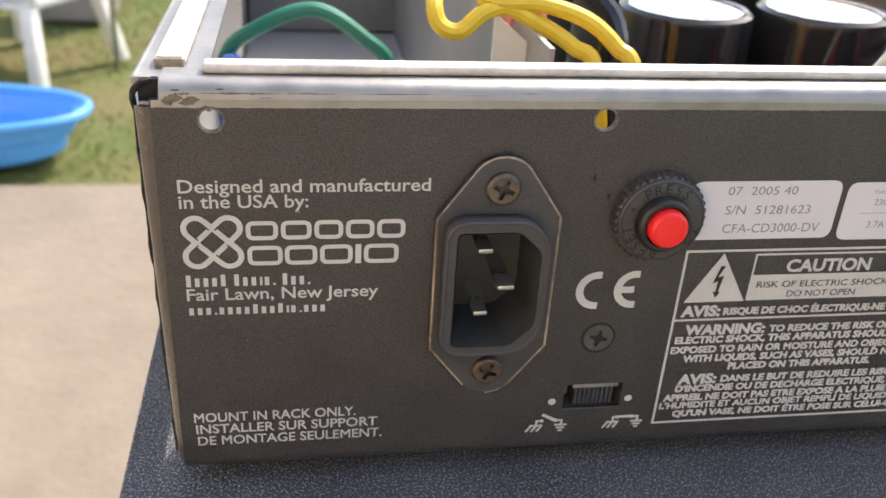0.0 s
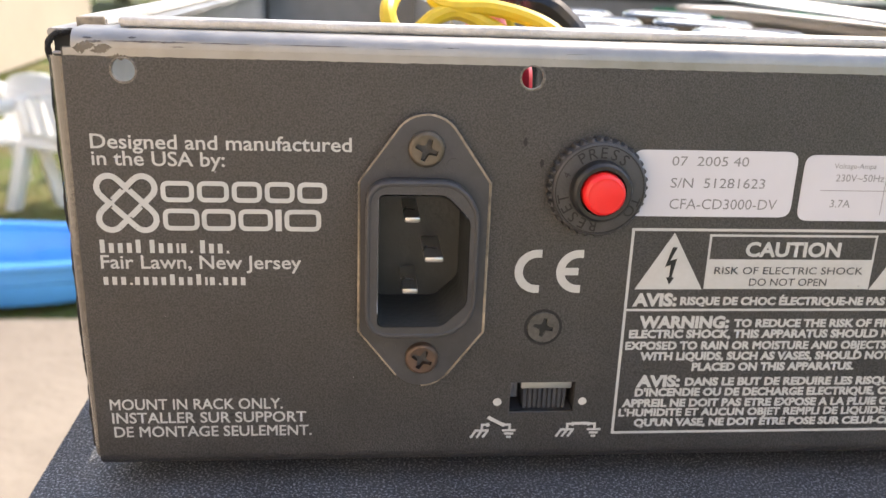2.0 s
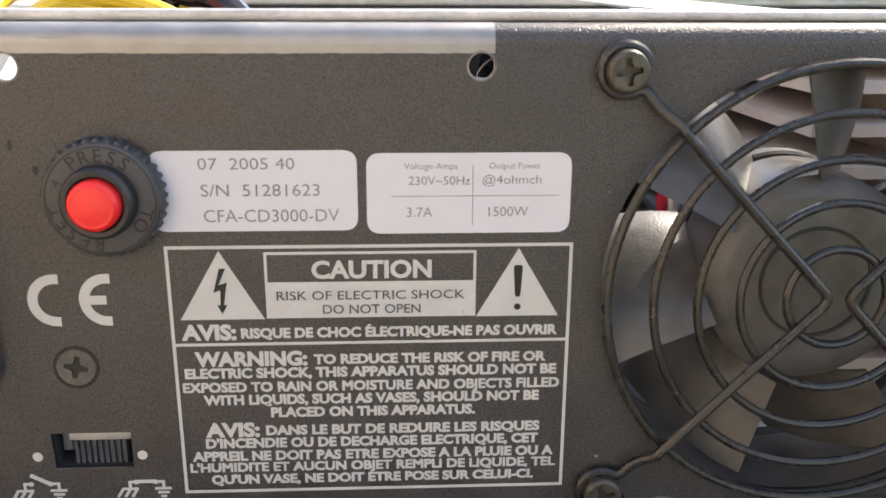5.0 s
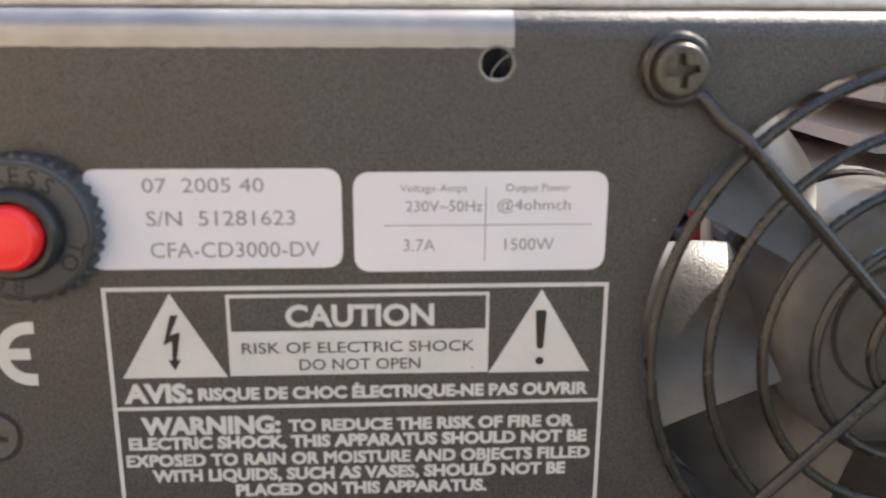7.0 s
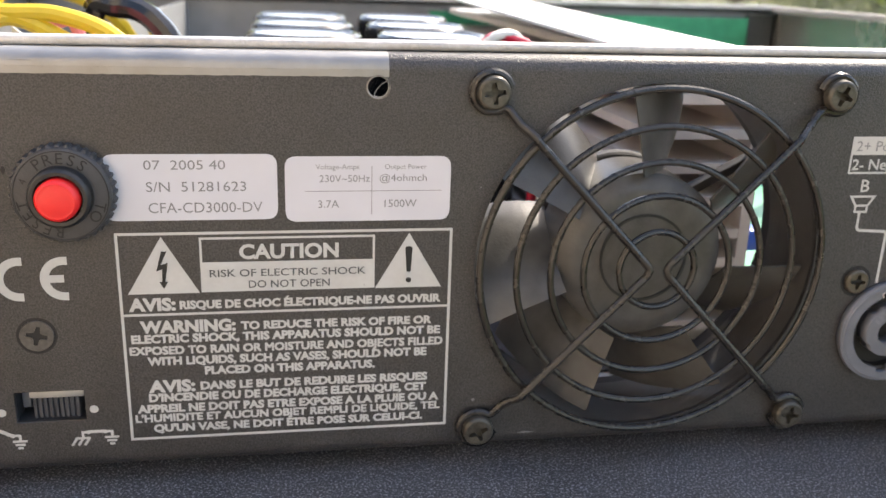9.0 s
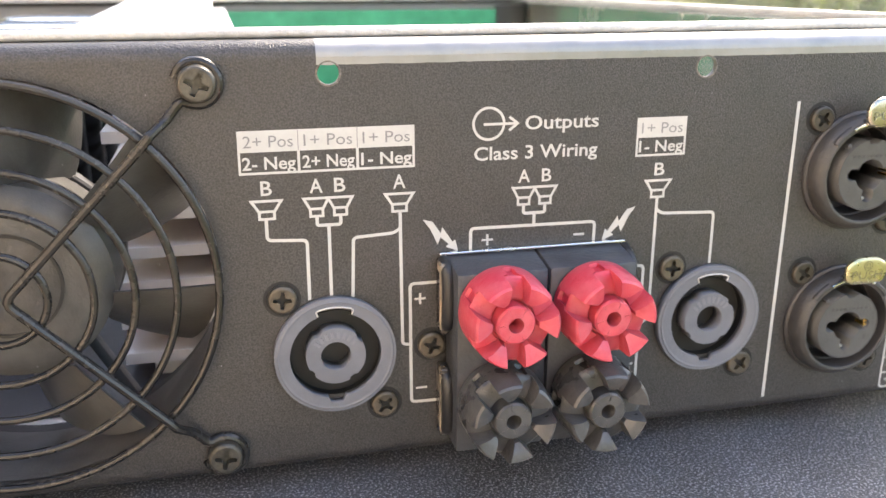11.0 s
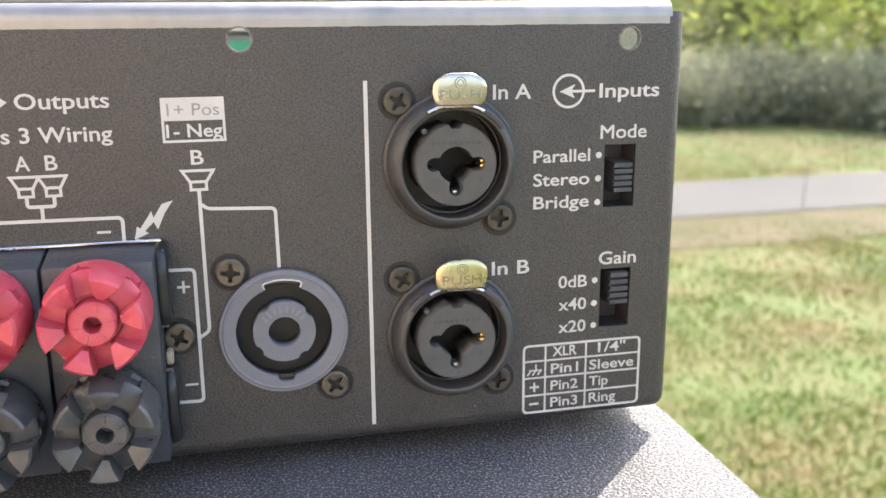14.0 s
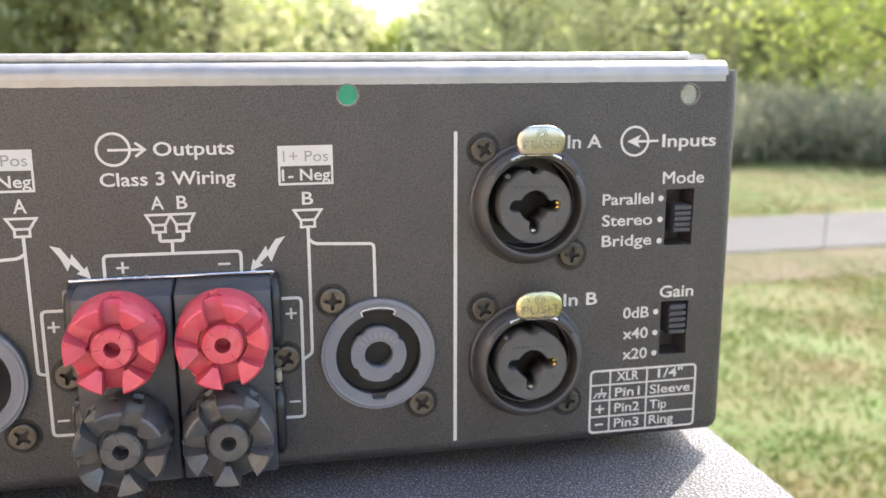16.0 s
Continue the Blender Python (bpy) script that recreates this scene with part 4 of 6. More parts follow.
def ground_symbol(x, closed):
    bm = bmesh.new()
    w = 0.5
    stroke(bm, [(x - 3.1, 15.9), (x - 0.3, 15.9)], w, ink_y())
    for k in range(3):
        stroke(bm, [(x - 2.9 + k * 1.2, 15.9), (x - 3.9 + k * 1.2, 14.3)], w, ink_y())
    stroke(bm, [(x - 1.7, 15.9), (x - 1.7, 17.2), (x - 0.6, 17.2)], w, ink_y())
    for k in range(3):
        stroke(bm, [(x + 2.4 + k * 0.45, 15.9 - k * 0.75), (x + 5.2 - k * 0.45, 15.9 - k * 0.75)], w, ink_y())
    stroke(bm, [(x + 2.6, 17.2), (x + 3.9, 17.2), (x + 3.9, 15.9)], w, ink_y())
    if closed:
        stroke(bm, [(x - 0.6, 17.3), (x + 2.6, 17.3)], w * 1.3, ink_y())
    else:
        stroke(bm, [(x + 2.5, 17.2), (x - 0.6, 18.9)], w * 1.5, ink_y())
    poly(bm, circle(x - 0.6, 17.2, 0.45, 12), ink_y())
    poly(bm, circle(x + 2.6, 17.2, 0.45, 12), ink_y())
    return printed("printed_symbol", bm, INK, rear, "white ground lift symbol")


ground_symbol(-131.6, False)
ground_symbol(-114.2, True)


def slide_switch(name, x0, x1, z0, z1, k0, k1, ridges, across, label):
    """A slide switch set behind its window: a well and a ribbed knob."""
    bm = bmesh.new()
    box(bm, x0 - 1, x1 + 1, 7.0, 8.0, z0 - 1, z1 + 1)
    for a in ((x0 - 1, x0, z0 - 1, z1 + 1), (x1, x1 + 1, z0 - 1, z1 + 1), (x0, x1, z0 - 1, z0), (x0, x1, z1, z1 + 1)):
        box(bm, a[0], a[1], 1.35, 7.0, a[2], a[3])
    body = part(name, bm, SATIN, amp, label)
    bm = bmesh.new()
    kx0, kx1, kz0, kz1 = (k0, k1, z0 + 0.15, z1 - 1.9) if across else (x0 + 2.2, x1 - 0.6, k0, k1)
    lo, hi = (kx0, kx1) if across else (kz0, kz1)
    pitch, half = (hi - lo) / ridges, 0.28 if across else 0.4
    front = 1.7 if across else -0.1                  # the ground switch lies deeper in its window
    prof = [(lo, 7.0)]
    for i in range(ridges):
        a = lo + (i + 0.5) * pitch
        deep = front + (0.55 if across else 1.0)
        prof += [(a - half - 0.12, deep), (a - half, front), (a + half, front), (a + half + 0.12, deep)]
    prof[1], prof[-1] = (lo, front + 0.7), (hi, front + 0.7)
    prof.append((hi, 7.0))
    ends = (kz0, kz1) if across else (kx0, kx1)
    caps = [[bm.verts.new((a, y, e) if across else (e, y, a)) for a, y in prof] for e in ends]
    for c in caps:
        bm.faces.new(c)
    for i in range(len(prof)):
        bm.faces.new((caps[0][i - 1], caps[0][i], caps[1][i], caps[1][i - 1]))
    bmesh.ops.recalc_face_normals(bm, faces=bm.faces)
    part("knob", bm, SLIDER, body, "ribbed blue-black slider", smooth=False)
    return body


gsw = slide_switch("ground_switch", *SWITCHES[0], -125.2, -116.2, 9, True, "recessed black ground lift slide switch")
# A paler bar puts the slider's lit top into the colour.
part("switch_plate", box(bmesh.new(), -125.6, -115.3, 1.4, 3.4, 24.4, 26.2, 0.2), ZINC, gsw, "pale bar for the lit top of the slider")
part("switch_plate", box(bmesh.new(), -127.6, -126.0, 3.6, 5.0, 21.4, 26.2, 0.2), GREY, gsw, "dull switch end plate")
slide_switch("mode_switch", *SWITCHES[1], 55.8, 61.9, 5, False, "recessed black mode slide switch in middle position")
slide_switch("gain_switch", *SWITCHES[2], 32.6, 39.6, 5, False, "recessed black gain slide switch in top position")

# ---- fan and its guard ----
guard = part("fan_guard", tube(bmesh.new(), [(37.0 * math.cos(a), -2.7, 50 + 37.0 * math.sin(a)) for a in [2 * math.pi * i / 72 for i in range(72)]], 0.78, 10, True), GLOSS, amp, "black wire finger guard over the fan")
for r in (29.7, 22.6, 15.7, 8.1):
    part("ring", tube(bmesh.new(), [(r * math.cos(a), -3.7, 50 + r * math.sin(a)) for a in [2 * math.pi * i / 64 for i in range(64)]], 0.72, 10, True), GLOSS, guard)
for s in (-1, 1):
    H = 35.75
    pts = []
    for e in (1, -1):
        eye_loop = [(s * H + 3.7 * math.cos(a), -1.1, 50 + e * H + 3.7 * math.sin(a)) for a in [math.atan2(-e, -s) + radians(d) * e * s for d in range(300, 9, -30)]]
        leg_pts = [(s * (H - 3.0), -1.4, 50 + e * (H - 3.2)), (s * (H - 5.5), -2.2, 50 + e * (H - 6.0)), (s * (H - 8.2), -4.3, 50 + e * (H - 8.2))]
        straight = [(s * (2.6 + (H - 10.8) * q), -4.5, 50 + e * (1.4 + (H - 9.8) * q)) for q in (0.95, 0.6, 0.3, 0.08)]
        line = eye_loop + leg_pts + straight
        pts += line if e == 1 else [(s * 1.9, -4.5, 50.0)] + list(reversed(line))
    part("spoke", tube(bmesh.new(), smooth_path(pts, 3), 0.88, 10), GLOSS, guard)
for s in (-1, 1):
    for e in (-1, 1):
        screw(S_FAN, s * 35.75, 50 + e * 35.75, -2.2, 15 * s + 7 * e, guard, "black oxide cross-head screw")

bm = bmesh.new()
lathe(bm, [(38.0, 1.5), (38.0, 7), (38.6, 22), (40.0, 22), (40.0, 1.5)], 72, 0, 50, True)
fan = part("fan", bm, BLADEGREY, amp, "black axial cooling fan standing still")
part("back_ring", lathe(bmesh.new(), [(39.0, 22.5), (39.0, 26.0), (41.0, 26.0), (41.0, 22.5)], 72, 0, 50, True), PLASTIC, fan)
bm = lathe(bmesh.new(), [(0, 4.0), (14, 4.0), (16.5, 4.4), (18.2, 6.0), (18.6, 20), (0, 20)], 48, 0, 50)
hub = part("hub", bm, BLADEGREY, fan)
bm = lathe(bmesh.new(), [(9.2, 3.95), (9.2, 3.7), (9.8, 3.7), (9.8, 3.95)], 40, 0, 50)
part("hub_ring", bm, PLASTIC, fan)


def blade():
    bm = bmesh.new()
    nr, nc = 6, 7
    fr, bk = [], []
    for i in range(nr + 1):
        r = 18.3 + (36.6 - 18.3) * i / nr
        rf, rb = [], []
        for j in range(nc + 1):
            u = j / nc - 0.5
            span = radians(43 - 12 * i / nr)
            a = u * span + radians(8) * (i / nr)
            y = 13 - u * (22 - 2 * i / nr) - 2.6 * (1 - 4 * u * u)
            rf.append(bm.verts.new((r * math.cos(a), y - 0.5, r * math.sin(a))))
            rb.append(bm.verts.new((r * math.cos(a), y + 0.5, r * math.sin(a))))
        fr.append(rf)
        bk.append(rb)
    for g in (fr, bk):
        for i in range(nr):
            for j in range(nc):
                bm.faces.new((g[i][j], g[i + 1][j], g[i + 1][j + 1], g[i][j + 1]))
    for j in range(nc):
        bm.faces.new((fr[nr][j], fr[nr][j + 1], bk[nr][j + 1], bk[nr][j]))
        bm.faces.new((fr[0][j], fr[0][j + 1], bk[0][j + 1], bk[0][j]))
    for i in range(nr):
        bm.faces.new((fr[i][0], fr[i + 1][0], bk[i + 1][0], bk[i][0]))
        bm.faces.new((fr[i][nc], fr[i + 1][nc], bk[i + 1][nc], bk[i][nc]))
    return mesh_of("blade", bm, BLADEGREY)


blade_me = blade()
for k in range(7):
    put("blade", blade_me, fan, Matrix.Translation((0, 0, 0.05)) @ Matrix.Rotation(radians(-(76 + k * 360 / 7)), 4, "Y"))
mount_me = mesh_of("mount", lathe(bmesh.new(), [(0, 1.6), (4.6, 1.6), (4.6, 26.0), (0, 26.0)], 20), PLASTIC)
for s in (-1, 1):
    for e in (-1, 1):
        put("mount", mount_me, fan, Matrix.Translation((s * 35.75 * MM, 0, (50 + e * 35.75) * MM)))
for k in range(4):
    a = radians(118 + 90 * k)
    bm = box(bmesh.new(), 18, 40.2, 22.6, 26.0, -1.1, 1.1, 0.4)
    bmesh.ops.rotate(bm, verts=bm.verts, cent=(0, 0, 0), matrix=Matrix.Rotation(-a, 3, "Y"))
    bmesh.ops.translate(bm, verts=bm.verts, vec=(0, 0, 50))
    part("strut", bm, SATIN, fan)
part("motor_plate", lathe(bmesh.new(), [(0, 22.5), (18.5, 22.5), (19.0, 23), (19.0, 26), (0, 26)], 40, 0, 50), SATIN, fan)


# ---- printing: outputs ----
def pair_label(x0, x1, z0, zm, z1, tops, lows):
    n = len(tops)
    w = (x1 - x0) / n
    bm = poly(bmesh.new(), rect(x0, x1, zm, z1), ink_y())
    stroke(bm, [(x0 + 0.2, zm), (x0 + 0.2, z0 + 0.25), (x1 - 0.2, z0 + 0.25), (x1 - 0.2, zm)], 0.45, ink_y())
    for k in range(1, n):
        stroke(bm, [(x0 + k * w, zm), (x0 + k * w, z0 + 0.4)], 0.5, ink_y())
    printed("printed_label", bm, INK, rear, "white printed terminal label")
    for k in range(n):
        a = x0 + k * w
        text(tops[k], a + 1.0, a + w - 0.9, zm + 0.85, 2.1, rear, INKGREY, y=-0.16)
        text(lows[k], a + 0.65, a + w - 0.55, z0 + 0.95, 2.2, rear, bold=0.016)
        if k:
            printed("printed_rule", stroke(bmesh.new(), [(a, zm + 0.1), (a, z1)], 0.14, -0.16), INKGREY, rear)


def horn(x, z=64.3, w=0.5, s=1.0):
    """A small printed loudspeaker symbol."""
    bm = bmesh.new()
    stroke(bm, [(x - 2.7 * s, z - 0.2), (x + 2.7 * s, z - 0.2), (x + 1.4 * s, z - 2.2), (x - 1.4 * s, z - 2.2)], w, ink_y(), True)
    stroke(bm, [(x - 1.35 * s, z - 2.3), (x - 1.35 * s, z - 3.6), (x + 1.35 * s, z - 3.6), (x + 1.35 * s, z - 2.3)], w, ink_y())
    printed("printed_symbol", bm, INK, rear, "white loudspeaker symbol")


def wire_print(pts, w=0.62, r=0.9):
    printed("printed_line", stroke(bmesh.new(), rounded(pts, r, 5, False), w, ink_y()), INK, rear)


def sign(x, z, plus, s=1.15, w=0.45):
    bm = stroke(bmesh.new(), [(x - s, z), (x + s, z)], w, ink_y())
    if plus:
        stroke(bm, [(x, z - s), (x, z + s)], w, ink_y())
    printed("printed_sign", bm, INK, rear)


pair_label(41.8, 73.9, 69.0, 73.1, 77.0, ["2+ Pos", "1+ Pos", "1+ Pos"], ["2- Neg", "2+ Neg", "1- Neg"])
for ch, x0, x1 in (("B", 45.4, 47.4), ("A", 54.2, 56.6), ("B", 58.7, 60.8), ("A", 69.7, 72.1), ):
    text(ch, x0, x1, 65.15, 2.6, rear, bold=0.012)
horn(46.3)
horn(55.35, s=0.85)
horn(59.75, s=0.85)
horn(70.9)
wire_print([(46.1, 60.6), (46.1, 56.6), (53.35, 56.2), (53.35, 44.3)])
wire_print([(55.35, 60.6), (55.35, 58.9), (59.75, 58.9), (59.75, 60.6)], r=0.5)
wire_print([(57.5, 58.9), (57.5, 44.8)])
wire_print([(71.0, 60.6), (71.2, 33.4), (72.9, 33.2)])
wire_print([(71.0, 57.4), (69.8, 56.5), (62.0, 56.1), (61.6, 44.2)])
wire_print([(79.5, 45.9), (72.8, 45.9), (72.9, 20.5), (79.5, 20.4)])
sign(74.8, 42.7, True)
sign(75.0, 23.5, False)
circ = [(88.2 + 3.0 * math.cos(a), 76.6 + 3.0 * math.sin(a)) for a in [2 * math.pi * i / 40 for i in range(40)]]
bm = stroke(bmesh.new(), circ, 0.5, ink_y(), True)
stroke(bm, [(87.2, 76.5), (93.6, 76.5)], 0.5, ink_y())
stroke(bm, [(92.2, 77.8), (93.9, 76.5), (92.2, 75.2)], 0.5, ink_y())
printed("printed_symbol", bm, INK, rear, "white output arrow symbol")
text("Outputs", 95.4, 110.4, 75.25, 2.55, rear, bold=0.014)
text("Class 3 Wiring", 85.4, 110.4, 69.65, 2.5, rear, bold=0.014)
text("A", 94.3, 96.7, 64.95, 2.5, rear, bold=0.012)
text("B", 99.1, 101.1, 64.95, 2.5, rear, bold=0.012)
horn(95.55, 64.1, s=0.85)
horn(99.95, 64.1, s=0.85)
wire_print([(95.55, 60.4), (95.55, 58.7), (99.95, 58.7), (99.95, 60.4)], r=0.5)
wire_print([(97.8, 58.7), (97.8, 56.3)])
wire_print([(84.9, 50.5), (84.9, 56.3), (110.7, 56.1), (110.6, 50.5)])
sign(88.3, 53.8, True)
sign(107.4, 53.65, False)
for x, s in ((75.6, 1), (119.2, -1)):
    bm = bmesh.new()
    poly(bm, [(x - s * 0.2, 58.7), (x + s * 1.7, 58.2), (x + s * 3.3, 55.8), (x + s * 3.6, 57.0), (x + s * 5.7, 53.9), (x + s * 6.2, 54.4), (x + s * 6.8, 52.0), (x + s * 4.3, 53.0), (x + s * 4.9, 53.5), (x + s * 3.3, 55.0), (x + s * 2.7, 53.6), (x + s * 1.3, 56.6)], ink_y())
    printed("printed_bolt", bm, INK, rear, "white lightning arrow")
wire_print([(117.0, 46.0), (122.1, 45.9), (122.0, 20.4), (117.0, 20.5)])
sign(120.0, 42.7, True)
sign(120.1, 23.8, False)
pair_label(118.6, 129.3, 68.8, 72.6, 76.6, ["1+ Pos"], ["1- Neg"])
text("B", 123.0, 125.2, 64.9, 2.5, rear, bold=0.012)
horn(124.0, 64.0)
wire_print([(124.0, 60.4), (124.0, 34.0), (122.2, 32.9)])
wire_print([(124.0, 57.9), (125.2, 56.9), (137.1, 56.4), (137.2, 45.2)])
wire_print([(154.15, 78.7), (153.95, 12.0)], 0.75)

# ---- printing: inputs ----
text("In A", 178.0, 185.5, 74.75, 2.65, rear, bold=0.014)
text("In B", 177.9, 185.6, 40.75, 2.65, rear, bold=0.014)
circ = [(192.9 + 3.0 * math.cos(a), 75.9 + 3.0 * math.sin(a)) for a in [2 * math.pi * i / 40 for i in range(40)]]
bm = stroke(bmesh.new(), circ, 0.5, ink_y(), True)
stroke(bm, [(191.6, 75.85), (198.2, 75.85)], 0.5, ink_y())
poly(bm, [(191.1, 75.85), (194.2, 77.2), (193.4, 75.85), (194.2, 74.5)], ink_y())
printed("printed_symbol", bm, INK, rear, "white input arrow symbol")
text("Inputs", 199.1, 211.5, 74.55, 2.6, rear, bold=0.016)
text("Mode", 199.6, 209.2, 66.65, 2.55, rear, bold=0.014)
for body, x0, z in (("Parallel", 186.1, 62.45), ("Stereo", 186.1, 57.9), ("Bridge", 186.2, 53.45)):
    text(body, x0, 197.6, z, 2.35, rear, bold=0.014)
text("Gain", 200.1, 208.1, 41.4, 2.55, rear, bold=0.014)
for body, x0, z in (("0dB", 191.7, 37.1), ("x40", 191.8, 32.35), ("x20", 191.9, 27.65)):
    text(body, x0, 197.75, z, 2.4, rear, bold=0.014)
for z in (63.5, 58.9, 54.2, 38.2, 33.4, 28.7):
    printed("printed_dot", poly(bmesh.new(), circle(199.4, z, 0.62, 18), ink_y()), INK, rear)
bm = stroke(bmesh.new(), rounded(rect(184.7, 209.7, 10.9, 25.3), 1.0), 0.5, ink_y(), True)
for z in (22.0, 18.4, 14.6):
    stroke(bm, [(184.8, z), (209.6, z)], 0.4, ink_y())
for x in (189.3, 198.0):
    stroke(bm, [(x, 11.0), (x, 25.2)], 0.4, ink_y())
printed("printed_table", bm, INK, rear, "white printed pin table")
for body, x0, x1, z in (("XLR", 190.8, 196.0, 22.75), ("1/4\"", 200.6, 206.6, 22.75), ("Pin1", 190.5, 196.4, 19.05), ("Sleeve", 198.8, 208.6, 19.1), ("Pin2", 190.5, 196.4, 15.4), ("Tip", 198.9, 203.0, 15.5), ("Pin3", 190.5, 196.4, 11.75), ("Ring", 198.9, 204.8, 11.85)):
    text(body, x0, x1, z, 2.05, rear, bold=0.014)
sign(187.0, 16.4, True, 1.0)
sign(187.0, 12.7, False, 1.0)
bm = stroke(bmesh.new(), [(185.9, 20.0), (188.6, 20.0)], 0.35, ink_y())
for k in range(3):
    stroke(bm, [(186.2 + k * 1.1, 20.0), (185.5 + k * 1.1, 19.0)], 0.35, ink_y())
stroke(bm, [(187.3, 20.0), (187.3, 21.3)], 0.35, ink_y())
printed("printed_symbol", bm, INK, rear)


# ---- round speaker sockets ----
bar_me = mesh_of("embossed_bar", box(bmesh.new(), 3.7, 5.1, -0.06, 0.06, -0.32, 0.32, 0.04, 1), GREYLINE)


def speaker_socket(cx, cz, s1, s2):
    outline = circle(cx, cz, 11.8, 64)
    inner = []
    for i in range(96):
        a = 2 * math.pi * i / 96
        r = 8.85
        d = math.degrees(a)
        if abs(d - 90) < 21:
            r = min(10.0, 9.9 / max(0.5, math.cos(radians(d - 90))))
        if abs(d - 270) < 9:
            r = 9.9
        inner.append((cx + r * math.cos(a), cz + r * math.sin(a)))
    bm = plate("speaker_socket", outline, [inner], -1.8, 0.1)
    ob = part("speaker_socket", bm, GREY, amp, "slate grey round locking speaker socket", smooth=False)
    part("rim", lathe(bmesh.new(), [(11.75, -1.3), (11.5, -1.75), (11.1, -1.95), (10.7, -1.85)], 64, cx, cz), GREY, ob)
    # A shallow black floor stands in for the dark of the deep gap.
    part("well", lathe(bmesh.new(), [(8.9, -0.2), (8.9, 1.9), (0, 1.9)], 48, cx, cz), INKGAPBLACK, ob, "shallow black floor standing for the shade in the socket")
    core = []
    for i in range(72):
        a = 2 * math.pi * i / 72
        r = 5.75 if not any(abs(math.degrees(a) - q) < 8 for q in (35, 125, 215, 305)) else 5.3
        core.append((cx + r * math.cos(a), cz + r * math.sin(a)))
    bm = plate("core", core, [circle(cx, cz, 2.95, 32)], -1.9, 1.85)
    part("bore", lathe(bmesh.new(), [(2.96, -1.6), (2.96, 8.0), (0, 8.0)], 28, cx, cz), GREY, ob)
    part("core", bm, GREY, ob, smooth=False)
    arc = [(cx + q * math.cos(radians(a)), -1.9, cz + q * math.sin(radians(a))) for q, a in ((9.0, 111), (9.9, 111), (10.1, 108), (10.1, 99), (10.1, 90), (10.1, 81), (10.1, 72), (9.9, 69), (9.0, 69))]
    part("keyway_edge", tube(bmesh.new(), arc, 0.16, 6), RAIL, ob, "pale edge of the keyway")
    for a in range(38, 150, 15):
        put("embossed_bar", bar_me, ob, Matrix.Translation((cx * MM, -1.93 * MM, cz * MM)) @ Matrix.Rotation(-radians(a), 4, "Y"))
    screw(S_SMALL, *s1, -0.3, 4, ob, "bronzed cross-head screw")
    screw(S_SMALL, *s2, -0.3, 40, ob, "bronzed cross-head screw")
    return ob


speaker_socket(57.8, 33.0, (48.2, 44.9), (67.4, 21.0))
speaker_socket(137.5, 33.2, (128.4, 44.9), (146.6, 21.5))


